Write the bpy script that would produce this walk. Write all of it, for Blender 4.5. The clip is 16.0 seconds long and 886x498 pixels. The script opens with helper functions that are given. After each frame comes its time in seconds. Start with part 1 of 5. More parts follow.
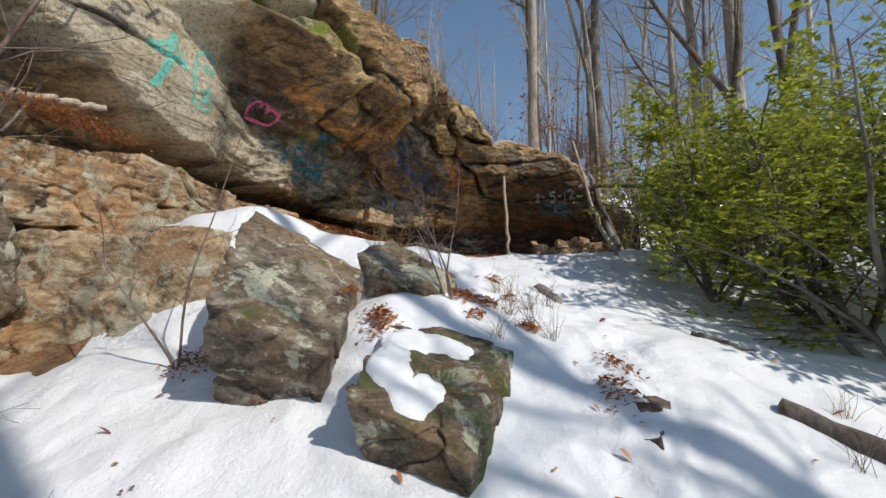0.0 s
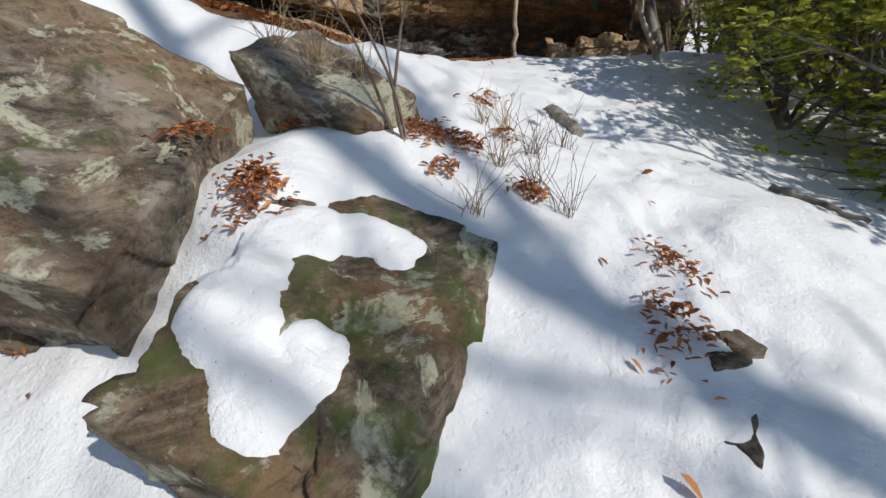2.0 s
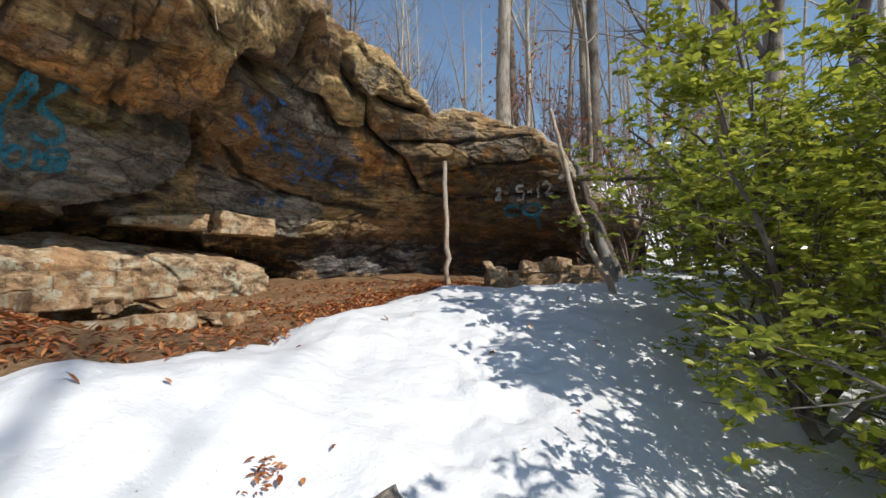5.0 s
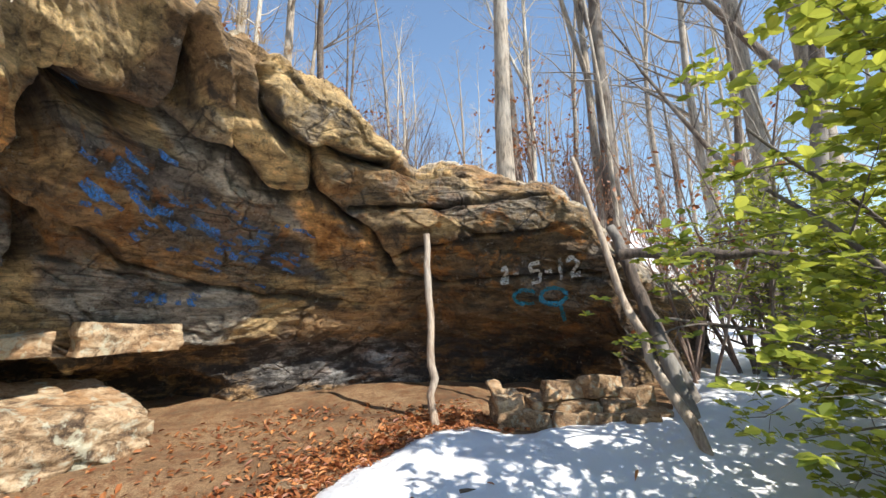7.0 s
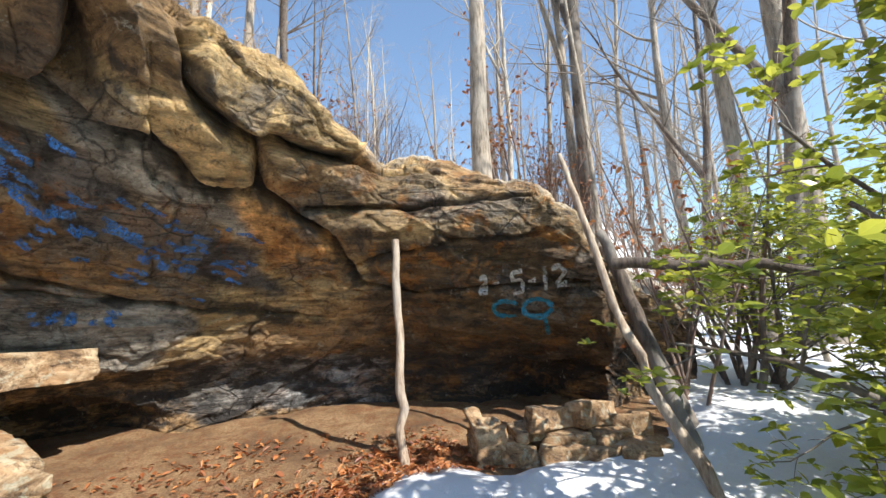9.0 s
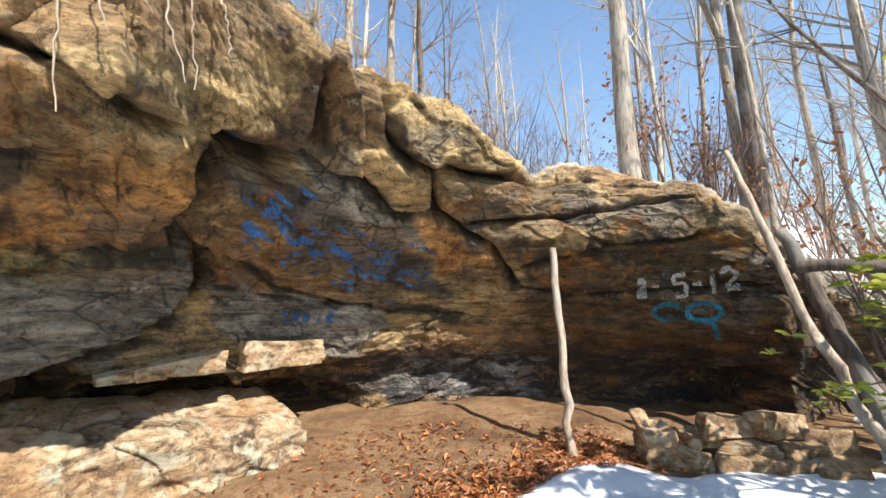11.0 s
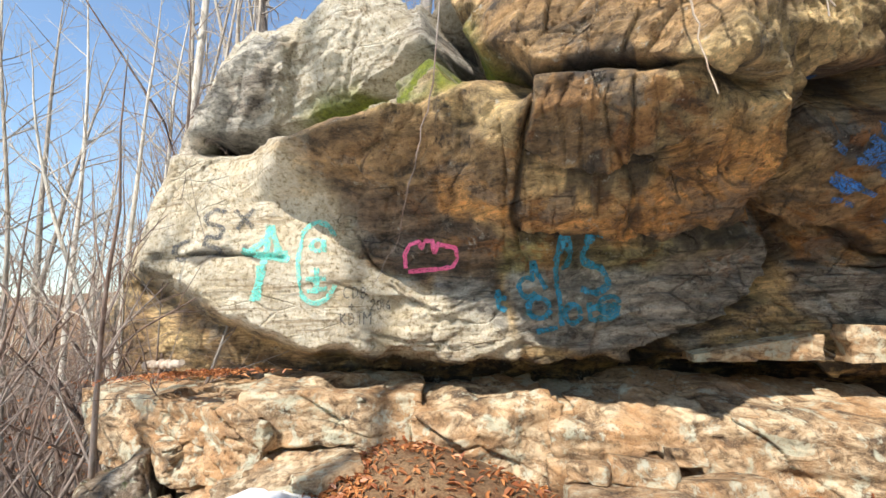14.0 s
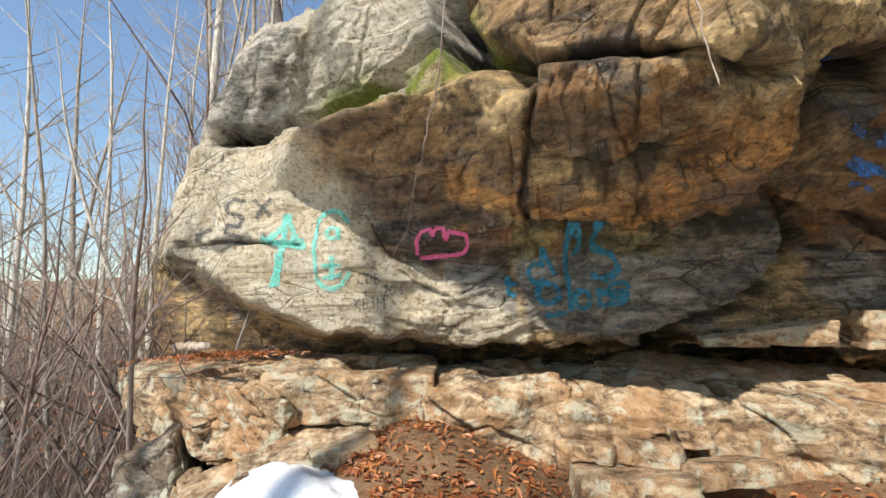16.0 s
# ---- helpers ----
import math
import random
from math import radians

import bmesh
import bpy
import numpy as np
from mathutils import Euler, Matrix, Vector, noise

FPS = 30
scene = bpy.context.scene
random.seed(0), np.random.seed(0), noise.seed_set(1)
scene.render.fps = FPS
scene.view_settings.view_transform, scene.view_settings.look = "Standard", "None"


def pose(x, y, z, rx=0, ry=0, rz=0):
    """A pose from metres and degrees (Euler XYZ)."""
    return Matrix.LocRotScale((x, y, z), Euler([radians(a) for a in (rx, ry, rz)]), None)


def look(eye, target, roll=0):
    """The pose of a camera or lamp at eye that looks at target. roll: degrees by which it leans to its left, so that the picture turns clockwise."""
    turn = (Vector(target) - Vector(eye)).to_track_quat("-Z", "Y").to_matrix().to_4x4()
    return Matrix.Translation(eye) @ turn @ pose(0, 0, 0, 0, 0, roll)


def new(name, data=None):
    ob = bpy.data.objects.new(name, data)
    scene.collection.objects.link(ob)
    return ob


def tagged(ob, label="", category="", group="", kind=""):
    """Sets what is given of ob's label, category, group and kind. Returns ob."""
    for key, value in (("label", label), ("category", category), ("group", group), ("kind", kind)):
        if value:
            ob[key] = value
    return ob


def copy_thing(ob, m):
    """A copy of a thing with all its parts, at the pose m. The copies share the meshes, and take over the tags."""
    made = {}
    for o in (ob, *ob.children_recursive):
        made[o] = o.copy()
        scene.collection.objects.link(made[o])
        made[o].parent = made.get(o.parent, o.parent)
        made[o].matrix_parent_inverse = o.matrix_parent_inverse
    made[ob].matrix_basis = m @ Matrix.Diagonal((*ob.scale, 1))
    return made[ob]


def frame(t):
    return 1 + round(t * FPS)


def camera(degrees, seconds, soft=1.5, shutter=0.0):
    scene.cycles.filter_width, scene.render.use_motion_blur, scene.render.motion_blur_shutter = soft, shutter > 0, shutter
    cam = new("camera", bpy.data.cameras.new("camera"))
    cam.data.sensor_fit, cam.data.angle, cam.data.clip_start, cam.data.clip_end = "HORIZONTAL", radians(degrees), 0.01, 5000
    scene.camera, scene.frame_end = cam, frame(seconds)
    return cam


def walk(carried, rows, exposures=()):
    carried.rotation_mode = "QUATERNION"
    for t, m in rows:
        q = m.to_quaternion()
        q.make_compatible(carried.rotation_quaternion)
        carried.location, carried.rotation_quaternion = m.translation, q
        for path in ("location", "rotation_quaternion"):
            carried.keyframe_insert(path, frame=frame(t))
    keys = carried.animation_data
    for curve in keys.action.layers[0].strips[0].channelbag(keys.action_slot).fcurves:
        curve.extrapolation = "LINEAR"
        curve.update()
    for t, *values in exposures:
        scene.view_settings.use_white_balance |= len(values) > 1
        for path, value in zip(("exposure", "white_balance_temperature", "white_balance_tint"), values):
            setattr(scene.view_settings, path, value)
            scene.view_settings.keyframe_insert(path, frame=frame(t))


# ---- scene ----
cam = camera(94.4, 16.0)
PATH = [
    (0, (0.289, 1.381, 1.76), (0.268, 3.372, 1.948), -0.6),
    (0.5, (0.308, 1.794, 1.822), (0.271, 3.794, 1.817), -0.5),
    (1, (0.337, 2.121, 1.826), (0.298, 4.098, 1.531), -0.6),
    (1.5, (0.381, 2.39, 1.849), (0.35, 4.308, 1.284), -0.4),
    (2, (0.524, 2.632, 1.855), (0.493, 4.506, 1.156), -0.2),
    (2.5, (0.596, 2.939, 1.891), (0.563, 4.799, 1.156), -0.1),
    (3, (0.748, 3.166, 2.006), (0.72, 5.03, 1.281), -0.1),
    (3.5, (0.977, 3.426, 2.182), (0.965, 5.314, 1.525), -0.1),
    (4, (1.138, 3.71, 2.452), (1.118, 5.65, 1.965), -0.4),
    (4.5, (1.304, 4.085, 2.516), (1.297, 6.077, 2.337), -0.2),
    (5, (1.5, 4.332, 2.625), (1.501, 6.33, 2.721), -0.3),
    (5.2, (1.523, 4.463, 2.631), (1.528, 6.456, 2.805), -0.3),
    (7.3, (1.738, 6.268, 3.388), (1.725, 8.238, 3.732), -2.0),
    (7.5, (1.729, 6.365, 3.43), (1.759, 8.336, 3.767), -2.2),
    (8, (1.756, 6.547, 3.456), (1.869, 8.518, 3.774), -2.3),
    (8.2, (1.763, 6.585, 3.436), (1.894, 8.555, 3.752), -2.4),
    (10.3, (1.577, 6.357, 3.614), (1.525, 8.332, 3.923), -1.4),
    (10.5, (1.551, 6.292, 3.6), (1.383, 8.261, 3.909), -1.4),
    (11, (1.502, 6.146, 3.568), (1.001, 8.057, 3.879), -1.6),
    (11.5, (1.424, 6.055, 3.533), (0.587, 7.843, 3.853), -1.8),
    (12, (1.316, 6.017, 3.515), (0.158, 7.614, 3.848), -1.9),
    (12.5, (1.175, 5.963, 3.532), (-0.263, 7.307, 3.886), -1.9),
    (13, (1.054, 5.895, 3.524), (-0.613, 6.938, 3.89), -1.9),
    (13.5, (1.013, 5.801, 3.504), (-0.813, 6.53, 3.873), -2.0),
    (14, (1.039, 5.719, 3.475), (-0.866, 6.214, 3.834), -2.0),
    (14.5, (1.074, 5.745, 3.46), (-0.865, 6.118, 3.777), -1.9),
    (15, (1.102, 5.739, 3.465), (-0.846, 6.088, 3.753), -1.9),
    (15.5, (1.115, 5.734, 3.48), (-0.835, 6.083, 3.759), -1.9),
    (16, (1.122, 5.76, 3.491), (-0.815, 6.169, 3.772), -1.9),
]
EXPOSURE = [(0, -0.35), (1.0, -0.4), (3.0, -0.45), (4.0, -0.35), (5.2, -0.05), (7.3, 0.7), (10.5, 0.8), (11.4, 1.0), (12.0, 1.4), (12.6, 1.75), (13.4, 1.5), (14.0, 0.8), (14.5, 0.55), (16, 0.45)]
walk(cam, [(t, look(eye, target, roll)) for t, eye, target, roll in PATH], EXPOSURE)

# ---- light ----
SUN_AZ, SUN_EL = math.atan2(-0.62, 0.78), radians(43)
SUN_WAY = Vector((math.cos(SUN_AZ) * math.cos(SUN_EL), math.sin(SUN_AZ) * math.cos(SUN_EL), math.sin(SUN_EL)))
world = bpy.data.worlds.new("world")
scene.world = world
world.use_nodes = True
wt = world.node_tree
sky = wt.nodes.new("ShaderNodeTexSky")
sky.sky_type, sky.sun_disc = "NISHITA", False
sky.sun_elevation, sky.sun_rotation = SUN_EL, radians(90) - SUN_AZ
sky.air_density, sky.dust_density, sky.ozone_density = 1.35, 0.2, 2.8
wt.links.new(sky.outputs[0], wt.nodes["Background"].inputs[0])
wt.nodes["Background"].inputs[1].default_value = 0.14
sun = new("sun", bpy.data.lights.new("sun", "SUN"))
sun.data.energy, sun.data.angle, sun.data.color = 5.0, radians(0.55), (1.0, 0.94, 0.85)
sun.matrix_world = look(SUN_WAY * 40, (0, 0, 0))


# ---- materials ----
class Mat:
    """A node material being wired together."""

    def __init__(self, name):
        self.m = bpy.data.materials.new(name)
        self.m.use_nodes = True
        self.t = self.m.node_tree
        self.b = self.t.nodes["Principled BSDF"]
        self.co = self.t.nodes.new("ShaderNodeTexCoord").outputs["Object"]

    def n(self, kind, **sockets):
        node = self.t.nodes.new(kind)
        for k, v in sockets.items():
            self.put(node.inputs[k.replace("_", " ")], v)
        return node

    def put(self, socket, v):
        if isinstance(v, bpy.types.NodeSocket):
            self.t.links.new(v, socket)
        else:
            socket.default_value = v

    def scaled(self, x, y, z):
        node = self.n("ShaderNodeMapping", Vector=self.co)
        node.inputs["Scale"].default_value = (x, y, z)
        return node.outputs[0]

    def noise(self, scale, detail=5.0, rough=0.6, co=None, distort=0.0):
        return self.n("ShaderNodeTexNoise", Vector=co or self.co, Scale=scale, Detail=detail, Roughness=rough, Distortion=distort).outputs[0]

    def ramp(self, fac, *stops):
        node = self.n("ShaderNodeValToRGB", Fac=fac)
        e = node.color_ramp.elements
        while len(e) < len(stops):
            e.new(0.5)
        for el, (pos, col) in zip(e, stops):
            el.position = pos
            el.color = (*col, 1) if isinstance(col, tuple) else (col, col, col, 1)
        return node.outputs[0]

    def mix(self, fac, a, b, mode="MIX"):
        node = self.t.nodes.new("ShaderNodeMix")
        node.data_type, node.blend_type = "RGBA", mode
        for i, v in ((0, fac), (6, a), (7, b)):
            if isinstance(v, tuple) and len(v) == 3:
                v = (*v, 1)
            self.put(node.inputs[i], v)
        return node.outputs[2]

    def math(self, op, a, b=0.0):
        node = self.t.nodes.new("ShaderNodeMath")
        node.operation = op
        self.put(node.inputs[0], a)
        self.put(node.inputs[1], b)
        return node.outputs[0]

    def attr(self, name):
        node = self.t.nodes.new("ShaderNodeAttribute")
        node.attribute_name = name
        return node.outputs["Fac"]

    def random(self):
        return self.t.nodes.new("ShaderNodeObjectInfo").outputs["Random"]

    def island(self):
        return self.t.nodes.new("ShaderNodeNewGeometry").outputs["Random Per Island"]

    def done(self, colour, rough=0.8, bump=None, strength=0.5, distance=0.02):
        self.put(self.b.inputs["Base Color"], (*colour, 1) if isinstance(colour, tuple) else colour)
        self.put(self.b.inputs["Roughness"], rough)
        if bump is not None:
            node = self.n("ShaderNodeBump", Height=bump, Strength=strength, Distance=distance)
            self.t.links.new(node.outputs[0], self.b.inputs["Normal"])
        return self.m


def rock_material(name, dark, mid, light, warm, warmth=0.5, lichen=0.55, moss=0.0, crusty=0.7):
    m = Mat(name)
    streak = m.scaled(1.0, 1.0, 2.0)
    big = m.noise(1.7, 6, 0.62, distort=0.6)
    lay = m.noise(4.2, 10, 0.72, streak, 0.7)
    fine = m.noise(28, 8, 0.75)
    grit = m.noise(130, 4, 0.7)
    c = m.ramp(lay, (0.40, dark), (0.49, mid), (0.58, light))
    c = m.mix(m.math("MULTIPLY", m.ramp(big, (0.42, 0.0), (0.60, 1.0)), warmth), c, warm)
    c = m.mix(m.ramp(fine, (0.35, 0.75), (0.5, 0.0)), c, m.mix(1.0, c, (0.35, 0.33, 0.32), "MULTIPLY"))
    c = m.mix(m.ramp(m.noise(9, 10, 0.76, distort=0.4), (0.39, 0.8), (0.45, 0.0)), c, m.mix(1.0, c, (0.3, 0.27, 0.25), "MULTIPLY"))
    c = m.mix(m.ramp(grit, (0.55, 0.0), (0.72, 0.6)), c, light)
    spots = m.math("MULTIPLY", m.ramp(m.noise(7, 7, 0.7, distort=0.4), (lichen, 0.0), (lichen + 0.05, 1.0)), m.ramp(fine, (0.3, 0.2), (0.55, 1.0)))
    c = m.mix(m.math("MULTIPLY", spots, 0.8), c, (0.45, 0.45, 0.35))
    crust = m.math("MULTIPLY", m.ramp(m.noise(2.3, 7, 0.66, distort=0.5), (0.56, 0.0), (0.58, 1.0)), m.ramp(m.noise(42, 5, 0.7), (0.36, 0.1), (0.48, 1.0)))
    c = m.mix(m.math("MULTIPLY", crust, crusty), c, (0.50, 0.50, 0.375))
    if moss:
        up = m.n("ShaderNodeSeparateXYZ", Vector=m.t.nodes.new("ShaderNodeNewGeometry").outputs["Normal"]).outputs[0]
        mm = m.math("MULTIPLY", m.ramp(m.noise(5, 6, 0.7), (0.60 - moss, 0.0), (0.67 - moss, 1.0)), m.ramp(up, (0.0, 0.25), (0.4, 1.0)))
        c = m.mix(m.math("MULTIPLY", mm, 0.85), c, (0.06, 0.085, 0.015))
    height = m.math("ADD", m.math("MULTIPLY", lay, 1.0), m.math("MULTIPLY", fine, 0.5))
    return m.done(c, 0.85, m.math("ADD", height, m.math("MULTIPLY", grit, 0.12)), 0.8, 0.03)


def cliff_material():
    m = Mat("cliff_rock")
    lay = m.noise(2.6, 11, 0.74, m.scaled(1.0, 1.0, 3.6), 0.35)
    beds = m.noise(1.1, 9, 0.7, m.scaled(1.0, 1.0, 15.0), 0.25)
    big = m.noise(1.3, 8, 0.66, distort=0.4)
    patch = m.noise(2.7, 10, 0.66, distort=0.5)
    fine = m.noise(26, 9, 0.78)
    grit = m.noise(140, 4, 0.7)
    c = m.t.nodes.new("ShaderNodeAttribute")
    c.attribute_name = "tint"
    c = c.outputs["Color"]
    shade = m.ramp(lay, (0.38, 0.25), (0.47, 0.8), (0.53, 1.2), (0.62, 2.0))
    c = m.mix(1.0, c, shade, "MULTIPLY")
    c = m.mix(m.math("MULTIPLY", m.ramp(patch, (0.53, 0.0), (0.57, 0.85)), m.attr("warm")), c, m.ramp(lay, (0.38, (0.15, 0.055, 0.016)), (0.60, (0.50, 0.22, 0.05))))
    c = m.mix(m.ramp(big, (0.56, 0.0), (0.60, 0.55)), c, m.ramp(fine, (0.35, (0.10, 0.09, 0.078)), (0.62, (0.30, 0.27, 0.225))))
    drip = m.noise(2.2, 9, 0.72, m.scaled(1.6, 1.6, 0.55), 0.5)
    c = m.mix(m.ramp(drip, (0.33, 0.85), (0.41, 0.0)), c, (0.030, 0.027, 0.025))
    joint = m.n("ShaderNodeTexVoronoi", Vector=m.mix(0.10, m.scaled(1.0, 1.0, 2.4), m.n("ShaderNodeTexNoise", Vector=m.co, Scale=3.0, Detail=6.0).outputs[1]), Scale=2.1)
    joint.feature = "DISTANCE_TO_EDGE"
    split = m.math("MULTIPLY", m.ramp(joint.outputs["Distance"], (0.006, 1.0), (0.028, 0.0)), m.ramp(big, (0.50, 0.0), (0.58, 1.0)))
    c = m.mix(m.math("MULTIPLY", split, 0.6), c, (0.028, 0.024, 0.021))
    c = m.mix(m.ramp(m.noise(6.5, 10, 0.75, distort=0.4), (0.38, 0.8), (0.43, 0.0)), c, m.mix(1.0, c, (0.35, 0.32, 0.30), "MULTIPLY"))
    c = m.mix(m.ramp(beds, (0.36, 0.8), (0.44, 0.0)), c, m.mix(1.0, c, (0.34, 0.31, 0.29), "MULTIPLY"))
    # soot stain, which also carries the painted shade of the cave foot
    c = m.mix(m.math("MULTIPLY", m.ramp(m.noise(3.1, 8, 0.7, m.scaled(1, 1, 2.2), 0.5), (0.40, 0.0), (0.54, 0.95)), m.attr("soot_shade")), c, (0.030, 0.028, 0.029))
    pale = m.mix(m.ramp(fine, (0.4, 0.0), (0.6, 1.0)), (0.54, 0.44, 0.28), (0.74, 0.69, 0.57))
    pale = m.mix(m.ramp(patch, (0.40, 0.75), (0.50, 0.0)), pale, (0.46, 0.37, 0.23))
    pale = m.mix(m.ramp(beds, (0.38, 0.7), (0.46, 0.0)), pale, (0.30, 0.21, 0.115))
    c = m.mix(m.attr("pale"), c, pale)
    c = m.mix(m.ramp(fine, (0.38, 0.85), (0.47, 0.0)), c, m.mix(1.0, c, (0.32, 0.29, 0.27), "MULTIPLY"))
    c = m.mix(m.ramp(grit, (0.54, 0.0), (0.68, 0.6)), c, m.mix(1.0, c, (1.9, 1.8, 1.6), "MULTIPLY"))
    # near-black cracks: seep stain and painted groove shade in one
    c = m.mix(m.math("MULTIPLY", m.attr("seep_shade"), 0.75), c, (0.022, 0.02, 0.019))
    spots = m.ramp(m.noise(8, 9, 0.76), (0.60, 0.0), (0.635, 0.75))
    c = m.mix(m.math("MULTIPLY", spots, m.ramp(fine, (0.44, 0.0), (0.56, 1.0))), c, (0.50, 0.48, 0.40))
    c = m.mix(m.attr("moss"), c, m.ramp(fine, (0.3, (0.035, 0.04, 0.008)), (0.5, (0.17, 0.20, 0.012)), (0.7, (0.36, 0.37, 0.03))))
    h = m.math("SUBTRACT", m.math("ADD", m.math("ADD", lay, m.math("MULTIPLY", beds, 0.6)), m.math("MULTIPLY", fine, 0.6)), m.math("MULTIPLY", split, 0.4))
    return m.done(c, m.ramp(patch, (0.4, 0.6), (0.6, 0.9)), m.math("ADD", h, m.math("MULTIPLY", grit, 0.12)), 1.0, 0.05)


def snow_material():
    m = Mat("old_snow")
    dirt = m.ramp(m.noise(14, 8, 0.75), (0.60, 0.0), (0.75, 0.30))
    c = m.mix(m.noise(0.8, 4), (0.70, 0.72, 0.75), (0.78, 0.79, 0.80))
    c = m.mix(dirt, c, (0.50, 0.46, 0.40))
    c = m.mix(m.ramp(m.noise(55, 3, 0.6), (0.70, 0.0), (0.76, 0.75)), c, (0.16, 0.10, 0.06))
    m.b.inputs["Subsurface Weight"].default_value = 0.0
    h = m.math("ADD", m.noise(5, 5, 0.55), m.math("MULTIPLY", m.noise(60, 5, 0.7), 0.18))
    return m.done(c, 0.55, h, 0.9, 0.04)


def soil_material():
    m = Mat("leafy_soil")
    a, b, f = m.noise(1.6, 6, 0.65), m.noise(9, 8, 0.75), m.noise(60, 6, 0.75)
    c = m.ramp(a, (0.35, (0.15, 0.085, 0.042)), (0.52, (0.34, 0.21, 0.105)), (0.70, (0.46, 0.31, 0.17)))
    c = m.mix(m.ramp(b, (0.48, 0.0), (0.58, 0.8)), c, (0.24, 0.105, 0.042))
    c = m.mix(m.ramp(f, (0.45, 0.6), (0.58, 0.0)), c, m.mix(1.0, c, (0.4, 0.35, 0.3), "MULTIPLY"))
    return m.done(c, 0.9, m.math("ADD", b, f), 0.8, 0.03)


def bark_material(name, dark, light):
    m = Mat(name)
    s = m.scaled(1, 1, 0.16)
    a, b = m.noise(26, 8, 0.7, s), m.noise(1.2, 4)
    c = m.mix(m.ramp(a, (0.36, 0.0), (0.58, 1.0)), dark, light)
    c = m.mix(m.ramp(b, (0.45, 0.0), (0.65, 0.6)), c, (0.34, 0.33, 0.30))
    return m.done(c, 0.9, a, 0.9, 0.02)


def leaf_material(name, low, high, rough=0.5, glow=0.25):
    m = Mat(name)
    c = m.ramp(m.island(), (0.0, low), (0.7, tuple((a + b) / 2 for a, b in zip(low, high))), (1.0, high))
    m.done(c, rough)
    tr = m.n("ShaderNodeBsdfTranslucent", Color=c)
    mx = m.n("ShaderNodeMixShader", Fac=glow)
    m.t.links.new(m.b.outputs[0], mx.inputs[1])
    m.t.links.new(tr.outputs[0], mx.inputs[2])
    m.t.links.new(mx.outputs[0], m.t.nodes["Material Output"].inputs[0])
    return m.m


def paint_material(name, colour, cover=0.5):
    m = Mat(name)
    a = m.noise(40, 6, 0.8)
    c = m.mix(m.ramp(a, (0.3, 0.45), (0.55, 0.0)), colour, tuple(v * 0.45 + 0.05 for v in colour))
    m.done(c, 0.55, a, 0.4, 0.01)
    hole = m.n("ShaderNodeBsdfTransparent")
    mx = m.n("ShaderNodeMixShader", Fac=m.ramp(m.noise(60, 7, 0.85), (cover - 0.08, 0.0), (cover + 0.06, 1.0)))
    m.t.links.new(hole.outputs[0], mx.inputs[1])
    m.t.links.new(m.b.outputs[0], mx.inputs[2])
    m.t.links.new(mx.outputs[0], m.t.nodes["Material Output"].inputs[0])
    return m.m


CLIFF = cliff_material()
GREY_ROCK = rock_material("grey_boulder_rock", (0.032, 0.026, 0.021), (0.145, 0.115, 0.084), (0.29, 0.25, 0.20), (0.19, 0.115, 0.055), 0.7, 0.57, 0.02, 0.75)
MOSSY_ROCK = rock_material("mossy_boulder_rock", (0.024, 0.019, 0.015), (0.11, 0.082, 0.055), (0.23, 0.19, 0.14), (0.20, 0.115, 0.05), 0.8, 0.58, 0.11, 0.7)
TAN_ROCK = rock_material("tan_ledge_rock", (0.08, 0.05, 0.03), (0.32, 0.215, 0.12), (0.55, 0.43, 0.28), (0.42, 0.23, 0.10), 0.75, 0.56, 0.0, 0.6)
SNOW, SOIL = snow_material(), soil_material()
BARK_GREY = bark_material("grey_bark", (0.11, 0.09, 0.07), (0.40, 0.34, 0.27))
BARK_PALE = bark_material("pale_bark", (0.26, 0.22, 0.17), (0.62, 0.56, 0.47))
BARK_DARK = bark_material("dark_bark", (0.045, 0.035, 0.028), (0.15, 0.115, 0.09))
WOOD_BARE = bark_material("bare_wood", (0.20, 0.13, 0.085), (0.50, 0.40, 0.30))
TWIG = bark_material("twig_bark", (0.09, 0.055, 0.04), (0.25, 0.17, 0.13))
GREEN_LEAF = leaf_material("evergreen_leaf", (0.17, 0.22, 0.03), (0.60, 0.60, 0.09), 0.22, 0.45)
DRY_LEAF = leaf_material("dry_leaf", (0.19, 0.048, 0.016), (0.60, 0.26, 0.09), 0.5, 0.2)
STRAW = leaf_material("dry_grass", (0.30, 0.20, 0.10), (0.52, 0.40, 0.24), 0.7, 0.2)


# ---- shape tools ----
def hash3(ix, iy, iz):
    h = (ix * 374761393 + iy * 668265263 + iz * 2147483647 + 1442695041) & 0xFFFFFFFF
    h = ((h ^ (h >> 13)) * 1274126177) & 0xFFFFFFFF
    h = ((h ^ (h >> 16)) * 2246822519) & 0xFFFFFFFF
    return ((h ^ (h >> 15)) & 0xFFFFFF) / float(0xFFFFFF)


def vnoise(x, y, z=0.0):
    """Smooth noise from -1 to 1 on arrays."""
    x, y, z = np.broadcast_arrays(*[np.asarray(a, float) for a in (x, y, z)])
    i, j, k = [np.floor(a).astype(np.int64) for a in (x, y, z)]
    u, v, w = [a - np.floor(a) for a in (x, y, z)]
    u, v, w = [a * a * (3 - 2 * a) for a in (u, v, w)]
    out = 0
    for a in (0, 1):
        for b in (0, 1):
            for c in (0, 1):
                out = out + hash3(i + a, j + b, k + c) * (u if a else 1 - u) * (v if b else 1 - v) * (w if c else 1 - w)
    return out * 2 - 1


def fbm(x, y, z=0.0, octaves=5, gain=0.5):
    out, amp, f = 0, 1.0, 1.0
    for o in range(octaves):
        out = out + amp * vnoise(x * f + 17.3 * o, y * f - 9.1 * o, np.asarray(z) * f + 4.7 * o)
        amp, f = amp * gain, f * 2.03
    return out


